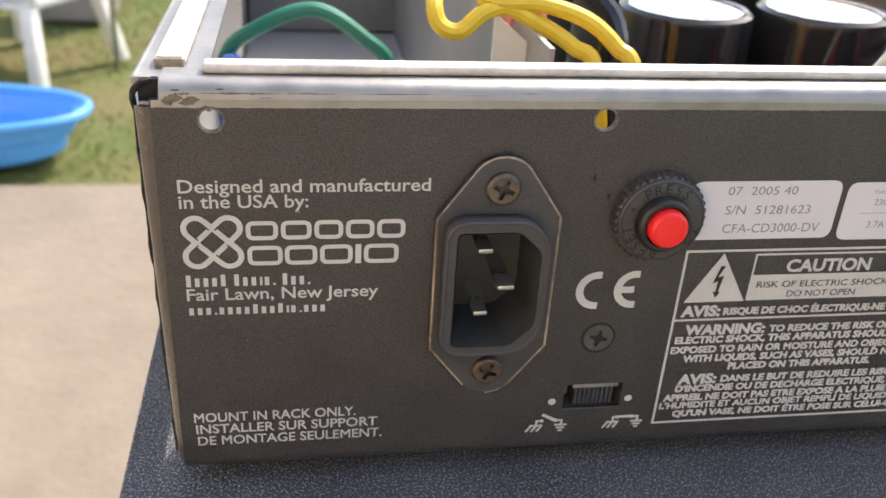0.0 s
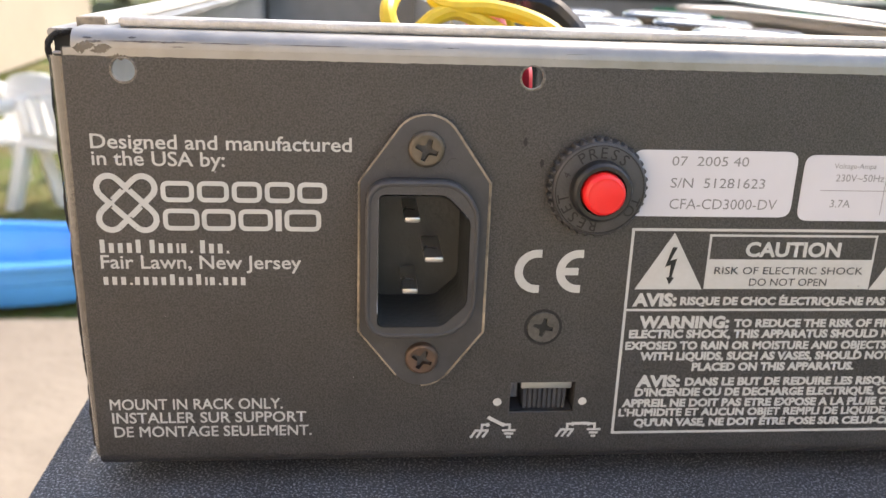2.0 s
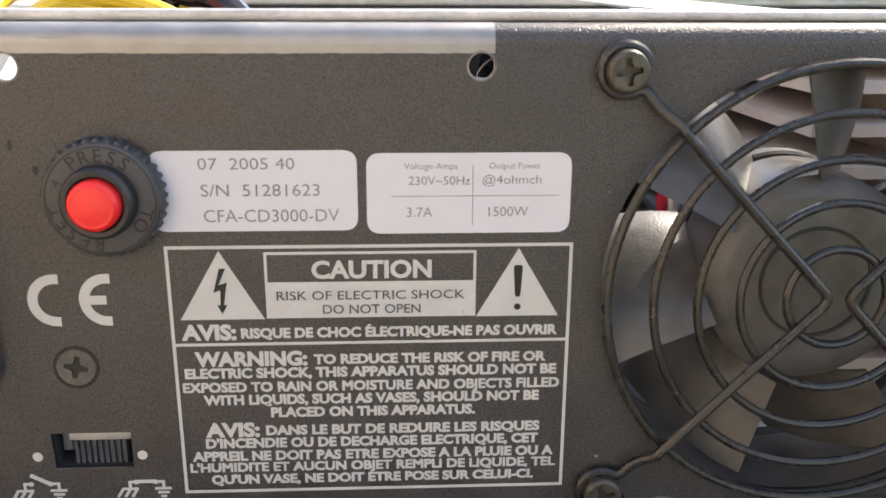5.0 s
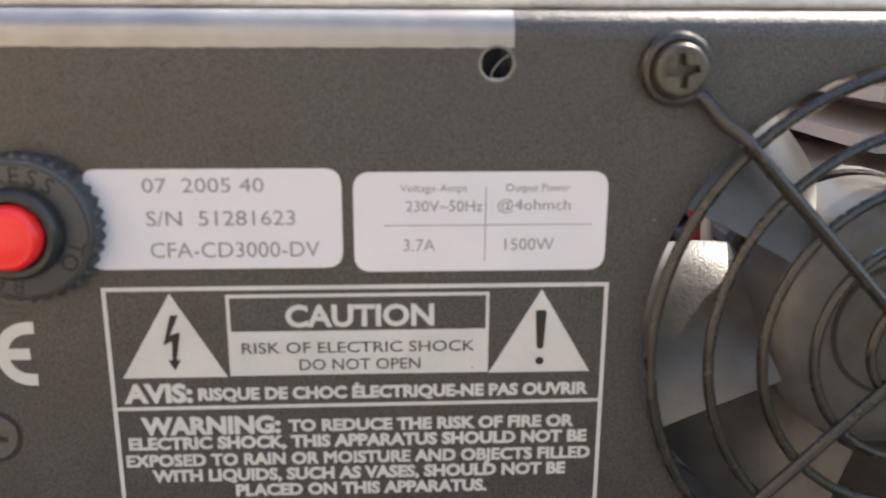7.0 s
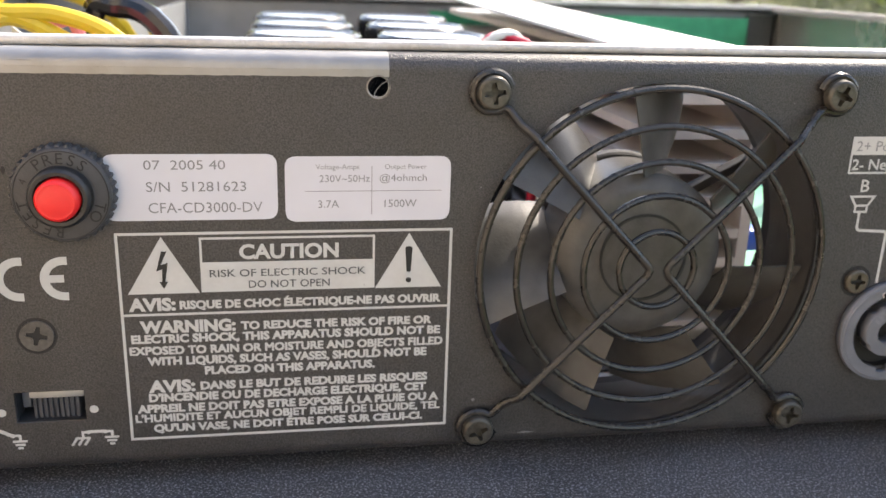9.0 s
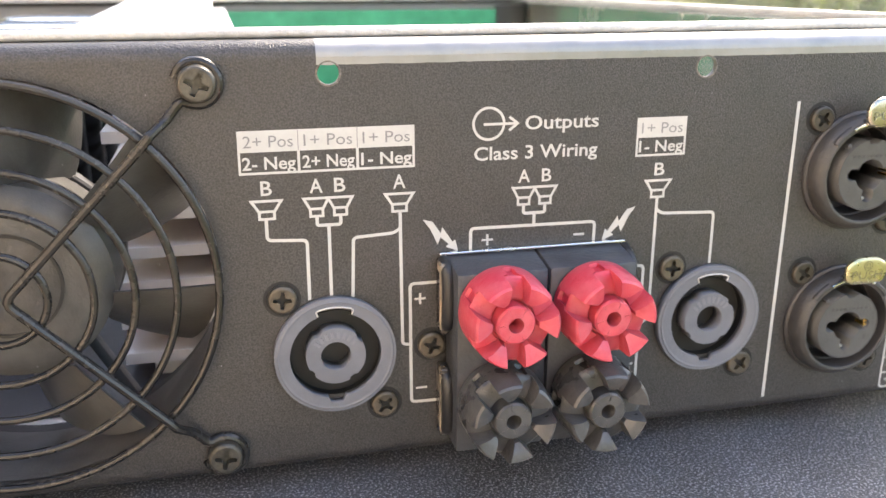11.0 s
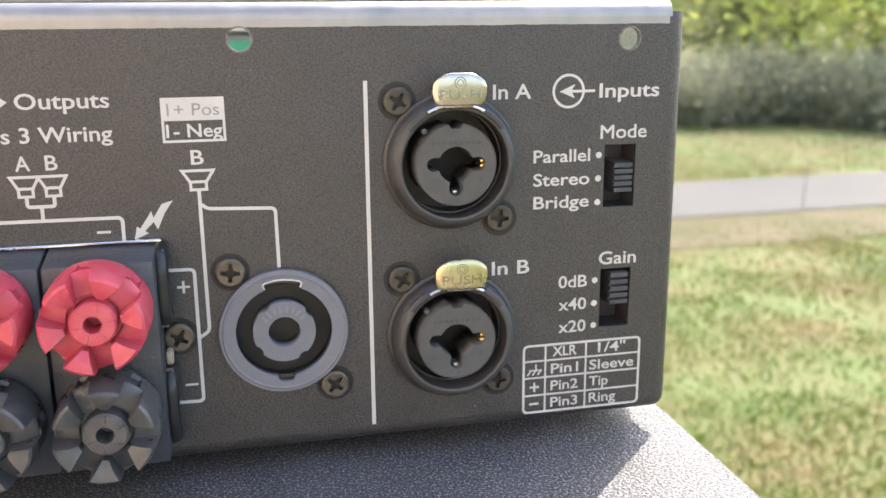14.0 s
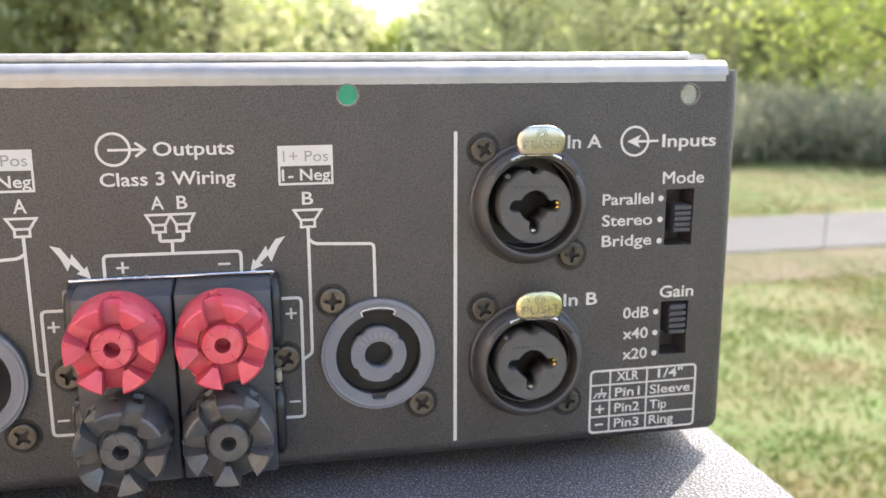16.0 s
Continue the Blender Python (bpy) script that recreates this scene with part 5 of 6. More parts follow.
# ---- combined input jacks ----
def combo_jack(cx, cz, s1, s2, tx, tz):
    bm = lathe(bmesh.new(), [(12.2, 0.0), (12.2, -2.0), (12.0, -3.0), (11.5, -3.9), (10.9, -4.4), (10.4, -4.6), (10.0, -4.5), (9.9, -4.2), (9.8, 6.0), (0, 6.0)], 72, cx, cz)
    lathe(bm, [(12.15, -0.05), (12.85, -0.1), (12.8, -0.7), (12.4, -1.0), (12.15, -1.0)], 72, cx, cz)
    ob = part("input_jack", bm, JACK, amp, "round black combined input jack with gilt latch")
    clover = []
    spots = [(0, 0, 3.35), (4.1, 178, 1.35), (4.2, 0, 1.35), (4.4, 270, 1.4)]
    for i in range(120):
        a = 360 * i / 120
        best = 0
        for d, q, rr in spots:
            w = radians(a - q)
            disc = rr * rr - (d * math.sin(w)) ** 2
            if disc > 0:
                best = max(best, d * math.cos(w) + math.sqrt(disc))
        clover.append((cx + best * math.cos(radians(a)), cz + best * math.sin(radians(a))))
    edge = []
    for i in range(96):                              # round insert with a key notch on top
        a = 2 * math.pi * i / 96
        r = 6.6 if abs(math.degrees(a) - 90) < 8 else 7.55
        edge.append((cx + r * math.cos(a), cz + r * math.sin(a)))
    part("insert", plate("insert", edge, [clover], -4.8, 4.0), INSERT, ob, smooth=False)
    part("insert_lip", tube(bmesh.new(), [(cx + 7.45 * math.cos(a), -4.78, cz + 7.45 * math.sin(a)) for a in [radians(100 + 340 * i / 60) for i in range(61)]], 0.13, 6), SATIN, ob)
    part("bore", lathe(bmesh.new(), [(5.9, 4.1), (5.9, 5.6), (0, 5.6)], 32, cx, cz), INKGAPBLACK, ob, "dark bottom of the bore")
    part("insert_nub", lathe(bmesh.new(), [(0.55, -3.6), (0.5, -4.9), (0, -5.0)], 14, cx - 5.9, cz + 6.3), SATIN, ob)
    for e in (0.28, -0.28):
        part("contact", box(bmesh.new(), cx + 4.7, cx + 5.6, -4.0, -1.0, cz + e * 1.6 - 0.3, cz + e * 1.6 + 0.3, 0.2), GOLDPIN, ob, "gold contact")
    part("contact", box(bmesh.new(), cx - 0.45, cx + 0.45, -3.6, -1.0, cz - 5.6, cz - 4.9, 0.2), PINMETAL, ob, "bright contact")
    for digit, dx, dz in (("1", 4.6, -3.4), ("2", -4.7, -3.4), ("3", 0.1, -6.9)):
        text(digit, cx + dx - 0.35, cx + dx + 0.35, cz + dz, 1.05, ob, SATIN, y=-4.84, name="moulded_digit")
    for k in range(9):                                # moulded name that cannot be read
        x = cx - 4.6 + k * 1.06
        part("moulded_bar", box(bmesh.new(), x, x + 0.7, -4.88, -4.75, cz + 3.75, cz + 4.35, 0.05, 1), SATIN, ob)
    for a0, a1, w in ((119, 145, 1.0), (36, 61, 1.0)):   # the collar's shoulders beside the latch
        arc = [(cx + 10.9 * math.cos(radians(a)), -4.15, cz + 10.9 * math.sin(radians(a))) for a in range(a0, a1, 3)]
        part("shoulder", tube(bmesh.new(), arc, 0.75, 8), JACK, ob)
    tab = rounded([(tx - 4.3, tz - 2.9), (tx + 4.3, tz - 2.9), (tx + 5.0, tz - 1.2), (tx + 5.0, tz + 1.3), (tx + 2.6, tz + 2.9), (tx - 2.6, tz + 2.9), (tx - 5.0, tz + 1.3), (tx - 5.0, tz - 1.2)], 1.9)
    bm = bmesh.new()
    rings = [[bm.verts.new((tx + (p[0] - tx) * q, y, tz + (p[1] - tz) * q)) for p in tab] for q, y in ((0.98, -7.1), (1.0, -7.4), (0.98, -7.75), (0.92, -7.95), (0.8, -8.05), (0.4, -8.14), (0.1, -8.16))]
    for p, q in zip(rings, rings[1:]):
        for i in range(len(p)):
            bm.faces.new((p[i - 1], p[i], q[i], q[i - 1]))
    bm.faces.new(rings[-1])
    bm.faces.new(rings[0])
    bmesh.ops.recalc_face_normals(bm, faces=bm.faces)
    part("latch", bm, CHAMPAGNE if tz > 60 else GOLD, ob, "champagne gilt push latch")
    neck = bmesh.new()
    box(neck, tx - 2.7, tx + 2.7, -7.5, -3.5, tz - 3.2, tz - 2.2, 0.2)
    part("latch_neck", neck, CHAMPAGNE, ob, "bright latch neck")
    for e in (-1, 1):
        arc = [(cx + e * u, -4.75, cz + math.sqrt(10.9 ** 2 - u * u)) for u in (2.4, 3.2, 4.0, 4.7, 5.2)]
        part("latch_spring", tube(bmesh.new(), arc, 0.32, 8), TIN, ob, "bright thin latch spring")
    for r in (0.55, 1.0):
        printed("stamped_mark", stroke(bmesh.new(), circle(tx, tz + 1.15, r, 20), 0.16, -8.19, True), PUSHED, ob)
    text("PUSH", tx - 3.7, tx + 3.7, tz - 1.7, 1.65, ob, PUSHED, y=-8.2)
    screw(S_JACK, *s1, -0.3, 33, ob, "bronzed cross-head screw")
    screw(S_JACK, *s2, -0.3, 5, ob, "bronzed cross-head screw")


combo_jack(169.8, 63.5, (159.9, 74.9), (179.3, 52.2), 169.8, 77.3)
combo_jack(169.8, 29.6, (160.1, 41.3), (179.1, 19.2), 170.0, 43.5)


# ---- binding posts ----
def knob_mesh(name, material):
    """A ribbed binding post cap: six crown teeth, slots down its side, a drilled boss. Axis -y, origin on the block's face."""
    bm = bmesh.new()
    def ring(r, y, r_low=None, y_low=None, half=1.75):
        out = []
        for k in range(6):
            mid = radians(60 * k + 17)
            edge = radians(30) - math.asin(half / r)
            for j in range(8):
                a = mid - edge + 2 * edge * j / 7
                out.append(bm.verts.new((r * math.cos(a), y, r * math.sin(a))))
            q, h = (r if r_low is None else r_low), (y if y_low is None else y_low)
            for j in range(8):
                a = mid + edge + 2 * (radians(30) - edge) * j / 7
                out.append(bm.verts.new((q * math.cos(a), h, q * math.sin(a))))
        return out
    slim = 0.95                           # half the width of the slots down the side
    rings = [ring(r, y, half=slim) for r, y in ((7.6, 0.0), (8.3, -0.4), (8.6, -1.4), (8.6, -2.5))]
    rings += [ring(8.6, -2.7, 7.9, -2.8, slim), ring(8.55, -6.0, 7.8, -6.0, slim), ring(8.5, -6.4, 8.3, -6.2), ring(8.3, -9.8, 8.0, -6.6), ring(8.0, -11.1, 7.7, -6.8)]
    rings += [ring(7.6, -11.5, 7.3, -7.0), ring(6.3, -11.2, 6.3, -7.2), ring(5.2, -10.7, 5.2, -7.3), ring(4.4, -10.0, 4.4, -7.4), ring(4.2, -6.6), ring(3.75, -6.6), ring(3.7, -9.6), ring(3.35, -10.0)]
    rings += [ring(1.45, -10.0, half=0.4), ring(1.35, -5.5, half=0.4)]
    n = len(rings[0])
    for a, b in zip(rings, rings[1:]):
        for i in range(n):
            bm.faces.new((a[i - 1], a[i], b[i], b[i - 1]))
    bm.faces.new(rings[-1])
    bmesh.ops.remove_doubles(bm, verts=bm.verts, dist=0.0005)
    bmesh.ops.recalc_face_normals(bm, faces=bm.faces)
    return mesh_of(name, bm, material, angle=30)


KNOB_RED = knob_mesh("red_knob", DUSTRED)
KNOB_BLACK = knob_mesh("black_knob", DUSTBLACK)
for bx0, bx1, cxr, zr, cxb, zb, tr, tb in ((79.9, 97.8, 88.25, 43.4, 88.3, 24.1, 19, -23), (98.2, 116.1, 107.1, 42.9, 107.2, 24.0, 7, -8)):
    bm = bmesh.new()
    box(bm, bx0, bx1, -9.4, -0.2, 13.2, 51.6, 0.5)
    for v in bm.verts:
        if v.co.y < -7 and v.co.z > 49:
            v.co.z -= 1.4
    blk = part("terminal_block", bm, DUSTY, amp, "black block with a red and a black binding post")
    put("red_knob", KNOB_RED, blk, Matrix.Translation((cxr * MM, -9.4 * MM, zr * MM)) @ Matrix.Rotation(radians(tr), 4, "Y"), "dusty red crown-toothed terminal cap")
    put("black_knob", KNOB_BLACK, blk, Matrix.Translation((cxb * MM, -9.4 * MM, zb * MM)) @ Matrix.Rotation(radians(tb), 4, "Y"), "black crown-toothed terminal cap")
bm = bmesh.new()
box(bm, 78.4, 117.0, -1.6, -0.1, 51.65, 52.2, 0.15, 1)
frame_ob = part("post_cradle", bm, TIN, amp, "bright metal edge above the binding posts")
for s, x in ((1, 78.0), (-1, 117.4)):
    for z0, z1 in ((36.5, 51.0), (14.5, 29.0)):
        part("ear", box(bmesh.new(), min(x, x + s * 1.6), max(x, x + s * 1.6), -4.4, -0.1, z0, z1, 0.3, 1), WORN, frame_ob, "dark scuffed metal ear")
for x in (79.3, 116.7):
    for z in (44.0, 21.5):
        part("sleeve", tube(bmesh.new(), smooth_path([(x, -1.2, z + 6.5), (x, -4.6, z + 5), (x, -5.2, z), (x, -4.6, z - 5), (x, -1.5, z - 6.5)], 5), 1.4, 12), PLASTIC, frame_ob, "glossy black insulating sleeve")
for x, z0, z1 in ((77.95, 37.5, 49.5), (77.95, 15.5, 28.0), (117.45, 38.5, 46.0)):
    part("worn_edge", box(bmesh.new(), x - 0.2, x + 0.2, -4.6, -3.9, z0, z1, 0.1, 1), EDGE, frame_ob, "ear edge worn to pale metal")
for x in (78.6, 116.8):
    part("worn_corner", box(bmesh.new(), x - 0.9, x + 0.9, -4.6, -1.7, 48.9, 50.9, 0.4, 1), EDGE, frame_ob, "corner worn to yellow metal")
part("worn_corner", box(bmesh.new(), 116.2, 117.6, -4.7, -2.0, 29.6, 32.2, 0.4, 1), EDGE, frame_ob, "edge worn to yellow metal")
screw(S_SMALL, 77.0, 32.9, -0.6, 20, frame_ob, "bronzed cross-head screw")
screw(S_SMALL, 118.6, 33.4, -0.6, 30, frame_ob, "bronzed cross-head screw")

# ---- inside the case ----
can_body = lathe(bmesh.new(), [(0, 0), (20, 0), (20, 70.5), (19.6, 72.4), (18.2, 73.4), (16.8, 73.0)], 40)
for v in can_body.verts:
    v.co = Vector((v.co.x, -v.co.z, v.co.y))
can_me = mesh_of("sleeve", can_body, SLEEVE)
can_top = lathe(bmesh.new(), [(17.2, 72.9), (16.4, 72.5), (0, 72.7)], 40)
for v in can_top.verts:
    v.co = Vector((v.co.x, -v.co.z, v.co.y))
top_me = mesh_of("can_top", can_top, CAPTOP)
for j in range(4):
    for i, cx in enumerate((-68.5, -24.0)):
        at = Matrix.Translation((cx * MM, (106 + 44.5 * j) * MM, (ZB + 1.8) * MM))
        c = put("capacitor", can_me, amp, at, "large black electrolytic capacitor with pale top")
        o = new("can_top", top_me)
        o.parent = c
bm = slab(bmesh.new(), -128.6, -127.4, 38, DEPTH - 5, ZB + 1.8, 89.5)
part("divider", bm, ZINC, amp, "galvanised steel divider")
sink = part("heat_sink", slab(bmesh.new(), 42, 45, 42, 338, ZB + 1.8, 89.0), SINK, amp, "finned bare aluminium heat sink")
for k in range(9):
    part("fin", slab(bmesh.new(), 14, 41.9, 42, 338, 16 + k * 8.8, 18.6 + k * 8.8), SINK, sink)
part("cover", box(bmesh.new(), 6, 39, 46, 300, 89.4, 90.6, 0.2, 1), ALU, sink, "bright bare metal cover sheet")
for x, y, z, m in ((48.5, 46, 67.5, BLUE), (47, 46, 40.5, BLUE), (48.6, 44, 60.5, WHITEP), (-8, 62, 64, WHITEP), (0, 66, 56, WHITEP)):
    h = 2.9
    part("connector", box(bmesh.new(), x - h, x + h, y - 3, y + 3, z - h, z + h, 0.8), m, amp, "small nylon connector")
part("sink_flange", slab(bmesh.new(), 45.4, 57, 64, 65.2, ZB + 2, 86), SINK, sink, "pale mounting flange")
# Cream slab added to brighten the view, in place of a sun patch.
part("pale_slab", box(bmesh.new(), 20, 42, 46, 47.5, ZB + 1.8, 15.5, 0.3), WHITEP, amp, "cream slab added for a sunlit patch behind the fan")
part("relay_board", box(bmesh.new(), 34, 46, 56, 57.6, ZB + 1.8, 20, 0.2), PCB, amp, "small upright green board")
part("circuit_board", slab(bmesh.new(), 4, 195, DEPTH - 8, DEPTH - 6, 24, 87.0), PCB, amp, "upright green circuit board")
# Dark plate put in where only a shadowed gap is.
part("shadow_gap", slab(bmesh.new(), 195.4, XR - 4.2, DEPTH - 5, DEPTH - 3.2, ZB + 4, 89.0), SATIN, amp, "dark plate added for the gap in the case corner")
bm = slab(bmesh.new(), 62, 206, 70, 330, 20, 21.6)
part("main_board", bm, PCB, amp, "green circuit board on the floor pan")
rnd = random.Random(8)
for k in range(26):
    x, y = rnd.uniform(72, 198), rnd.uniform(78, 320)
    r, h = rnd.uniform(3, 7), rnd.uniform(10, 26)
    bm = bmesh.new()
    box(bm, x - r, x + r, y - r * 0.7, y + r * 0.7, 21.6, 21.6 + h, 0.8)
    part("component", bm, rnd.choice([PLASTIC, PLASTIC, WHITEP, BLUE, ALU]), amp, "small board component")


def wire(pts, r, material, label):
    return part("wire", tube(bmesh.new(), smooth_path(pts, 8), r, 10), material, amp, label)


wire([(-208, 150, 20), (-206.5, 150, 52), (-196, 150, 63), (-177, 151, 69.5), (-161, 150, 61), (-151, 149, 50), (-146, 146, 20)], 2.5, GREEN, "thick green earth wire")
wire([(-207, 146, 30), (-206, 146, 48), (-203, 146, 52), (-200, 147, 30)], 3.2, BLUE, "blue wire")
wire([(-112, 130, 40), (-120, 116, 84), (-135, 96, 98), (-147, 74, 98), (-151.5, 58, 94), (-150.5, 54, 89.5), (-146, 53, 88.4), (-140.5, 54, 92.5), (-135, 55, 93.5), (-127, 55, 90), (-119, 52, 85.5), (-113.5, 48, 79), (-110, 40, 40)], 2.0, YELLOW, "thick yellow wire")
wire([(-104, 132, 40), (-114, 118, 88), (-126, 100, 100), (-137, 76, 101), (-141, 60, 97), (-138, 55, 94.8), (-127, 55, 94.6), (-116, 53, 91.5), (-109, 50, 86), (-104.8, 46, 79), (-102, 40, 40)], 2.0, YELLOW, "thick yellow wire")
wire([(-126, 84, 40), (-124, 82, 90), (-116, 78, 95), (-107, 74, 92), (-101, 70, 80), (-99, 64, 40)], 3.0, SLEEVE, "thick black wire")
wire([(-131, 70, 70), (-131, 68, 88), (-128, 66, 92), (-124, 66, 90), (-122, 66, 70)], 1.6, PINK, "pink wire")
bm = bmesh.new()
box(bm, -137, -119.5, 58, 58.8, 30, 91.5)
for v in bm.verts:
    if v.co.z > 60 and v.co.x > -125:
        v.co.z -= 14
part("insulator_sheet", bm, WHITEP, amp, "white insulating sheet cut at a slant")
bm = box(bmesh.new(), -138.5, -130.3, 15, 32, 72, 87.0, 0.6)
for v in bm.verts:
    if v.co.z > 80 and v.co.y < 20:
        v.co.z -= 8
part("terminal_cover", bm, WHITEP, amp, "white nylon terminal cover")
# Added dark sheet: keeps the sunlit floor dark through the fan.
part("floor_darkener", box(bmesh.new(), -112, 58, 30, 104, ZB + 1.9, ZB + 2.6), SATIN, amp, "dark sheet added to darken the floor behind the fan")
wire([(-60, 44, 30), (-27, 38, 72), (-31.8, 36, 60), (-37, 35, 47), (-38.5, 36, 30), (-36, 40, 14)], 1.2, RED, "red fan lead")
wire([(-58, 48, 30), (-33, 40, 60), (-38.5, 38, 47), (-39.5, 38, 34), (-37, 42, 14)], 1.1, WHITEP, "white fan lead")
wire([(-127.4, 12.6, 34), (-127.4, 12.4, 60), (-127.4, 12.2, 82), (-127.5, 13.6, 86), (-127.6, 17.5, 86.2), (-127.6, 19.5, 82), (-127.6, 20, 40)], 2.1, RED, "thick red mains lead")
wire([(-6, 74, 30), (-8, 70, 80), (-16, 64, 90), (-26, 62, 86), (-34, 62, 50)], 1.3, RED, "red wire")
wire([(-2, 72, 30), (-10, 68, 82), (-22, 62, 90.5), (-36, 64, 70)], 1.3, WHITEP, "white wire")

# ---- the yard ----
GZ = -0.75


def ground_sheet():
    bm = bmesh.new()
    grid = []
    axis = [-900, -300, -100, -50, -30] + [-20 + i for i in range(41)] + [30, 50, 100, 300, 900]
    for x in axis:
        col = []
        for y in axis:
            h = 0.0
            if max(abs(x), abs(y)) <= 30:
                h = 0.006 * noise.noise(Vector((x * 0.4, y * 0.4, 0.3)))
            col.append(bm.verts.new((x, y, GZ - 0.025 + h)))
        grid.append(col)
    for i in range(len(axis) - 1):
        for j in range(len(axis) - 1):
            bm.faces.new((grid[i][j], grid[i + 1][j], grid[i + 1][j + 1], grid[i][j + 1]))
    return bm


g = new("ground", mesh_of("ground", ground_sheet(), GRASS, s=1))
tagged(g, "sunlit patchy lawn, green with dry spots", "lawn", kind="structure")
bm = bmesh.new()
box(bm, -7.0, 0.75, -6.0, 1.85, GZ - 0.08, GZ + 0.01, 0.01)
tagged(new("pavement_patio", mesh_of("pavement_patio", bm, CONCRETE, s=1)), "pale sunlit concrete patio slab", "patio", kind="structure")
bm = bmesh.new()
pts = [Vector(p) for p in ((-0.6, 3.43), (40, 3.6), (40, 4.6), (-0.6, 4.24))]
lo = [bm.verts.new((p.x, p.y, GZ - 0.06)) for p in pts]
hi = [bm.verts.new((p.x, p.y, GZ - 0.013)) for p in pts]
bm.faces.new(hi)
for i in range(4):
    bm.faces.new((lo[i - 1], lo[i], hi[i], hi[i - 1]))
tagged(new("pavement_path", mesh_of("pavement_path", bm, ASPHALT, s=1)), "pale grey path across the lawn", "path", kind="structure")
bm = bmesh.new()
pts = rounded([(0.4, 2.93), (14, 3.0), (14, 3.6), (0.4, 3.52)], 0.25, 6)
bm.faces.new([bm.verts.new((p[0], p[1], GZ - 0.0185)) for p in pts])
tagged(new("ground_bare_strip", mesh_of("ground_bare_strip", bm, DRY, s=1)), "dry sandy verge beside the path", "verge", kind="structure")


def grass_blades(seed, n, area):
    rng = np.random.default_rng(seed)
    x0, x1, y0, y1 = area
    x, y = rng.uniform(x0, x1, n), rng.uniform(y0, y1, n)
    loose = rng.random(n) < 0.45                       # part of it straggles past the border
    x = np.where(loose & (x > (x0 + x1) / 2), x + np.abs(rng.normal(0, 0.9, n)), x)
    y = np.where(loose & (y > (y0 + y1) / 2), y + np.abs(rng.normal(0, 0.7, n)), y)
    edge = rng.normal(0, 0.04, n)                      # bare on the path, thin on the dry verge
    keep = (x < -0.6) | (y < 3.42 + edge) | (y > 4.28 + edge)
    patch = np.sin(2.9 * x + 1.3 * np.sin(3.7 * y)) * np.sin(4.3 * y + 1.1 * np.sin(2.3 * x + 1)) + 0.5 * np.sin(9.1 * x + 7.7 * y)
    keep &= ~((x > 0.4) & (y > 2.98 + 0.15 * patch) & (y < 3.5) & (rng.random(n) < 0.6))
    keep &= ~((patch > 0.25) & (y < 3.4) & (rng.random(n) < 0.62))       # worn patches in the lawn
    x, y = x[keep], y[keep]
    n = len(x)
    a, h, w = rng.uniform(0, 6.28, n), rng.uniform(0.004, 0.013, n), rng.uniform(0.0025, 0.0055, n)
    lean = rng.uniform(-0.03, 0.03, (n, 2))
    v = np.empty((n, 3, 3))
    z = GZ - 0.03
    v[:, 0] = np.stack([x - w * np.cos(a), y - w * np.sin(a), np.full(n, z)], 1)
    v[:, 1] = np.stack([x + w * np.cos(a), y + w * np.sin(a), np.full(n, z)], 1)
    v[:, 2] = np.stack([x + lean[:, 0], y + lean[:, 1], z + 0.012 + h], 1)
    me = bpy.data.meshes.new("grass")
    me.from_pydata(v.reshape(-1, 3).tolist(), [], np.arange(3 * n).reshape(-1, 3).tolist())
    me.materials.append(BLADE)
    return tagged(new("grass", me), "short green lawn grass with dry tufts", "grass", kind="stuff")


grass_blades(1, 70000, (-4.5, 0.0, 1.93, 6.0))
grass_blades(2, 240000, (0.8, 6.0, -1.0, 4.2))
grass_blades(3, 60000, (1.5, 9.0, 4.4, 8.5))


def foliage(rng, centres, n, size, spread):
    """Many small leaf quads gathered in clumps."""
    c = centres[rng.integers(0, len(centres), n)]
    p = c + rng.normal(0, spread, (n, 3))
    u = rng.normal(0, 1, (n, 3))
    u /= np.linalg.norm(u, axis=1)[:, None]
    w = np.cross(u, rng.normal(0, 1, (n, 3)))
    w /= np.linalg.norm(w, axis=1)[:, None]
    s = rng.uniform(0.6, 1.3, n)[:, None] * size
    v = np.stack([p - u * s, p + w * s * 0.5, p + u * s, p - w * s * 0.5], 1).reshape(-1, 3)
    return v, np.arange(4 * n).reshape(-1, 4)


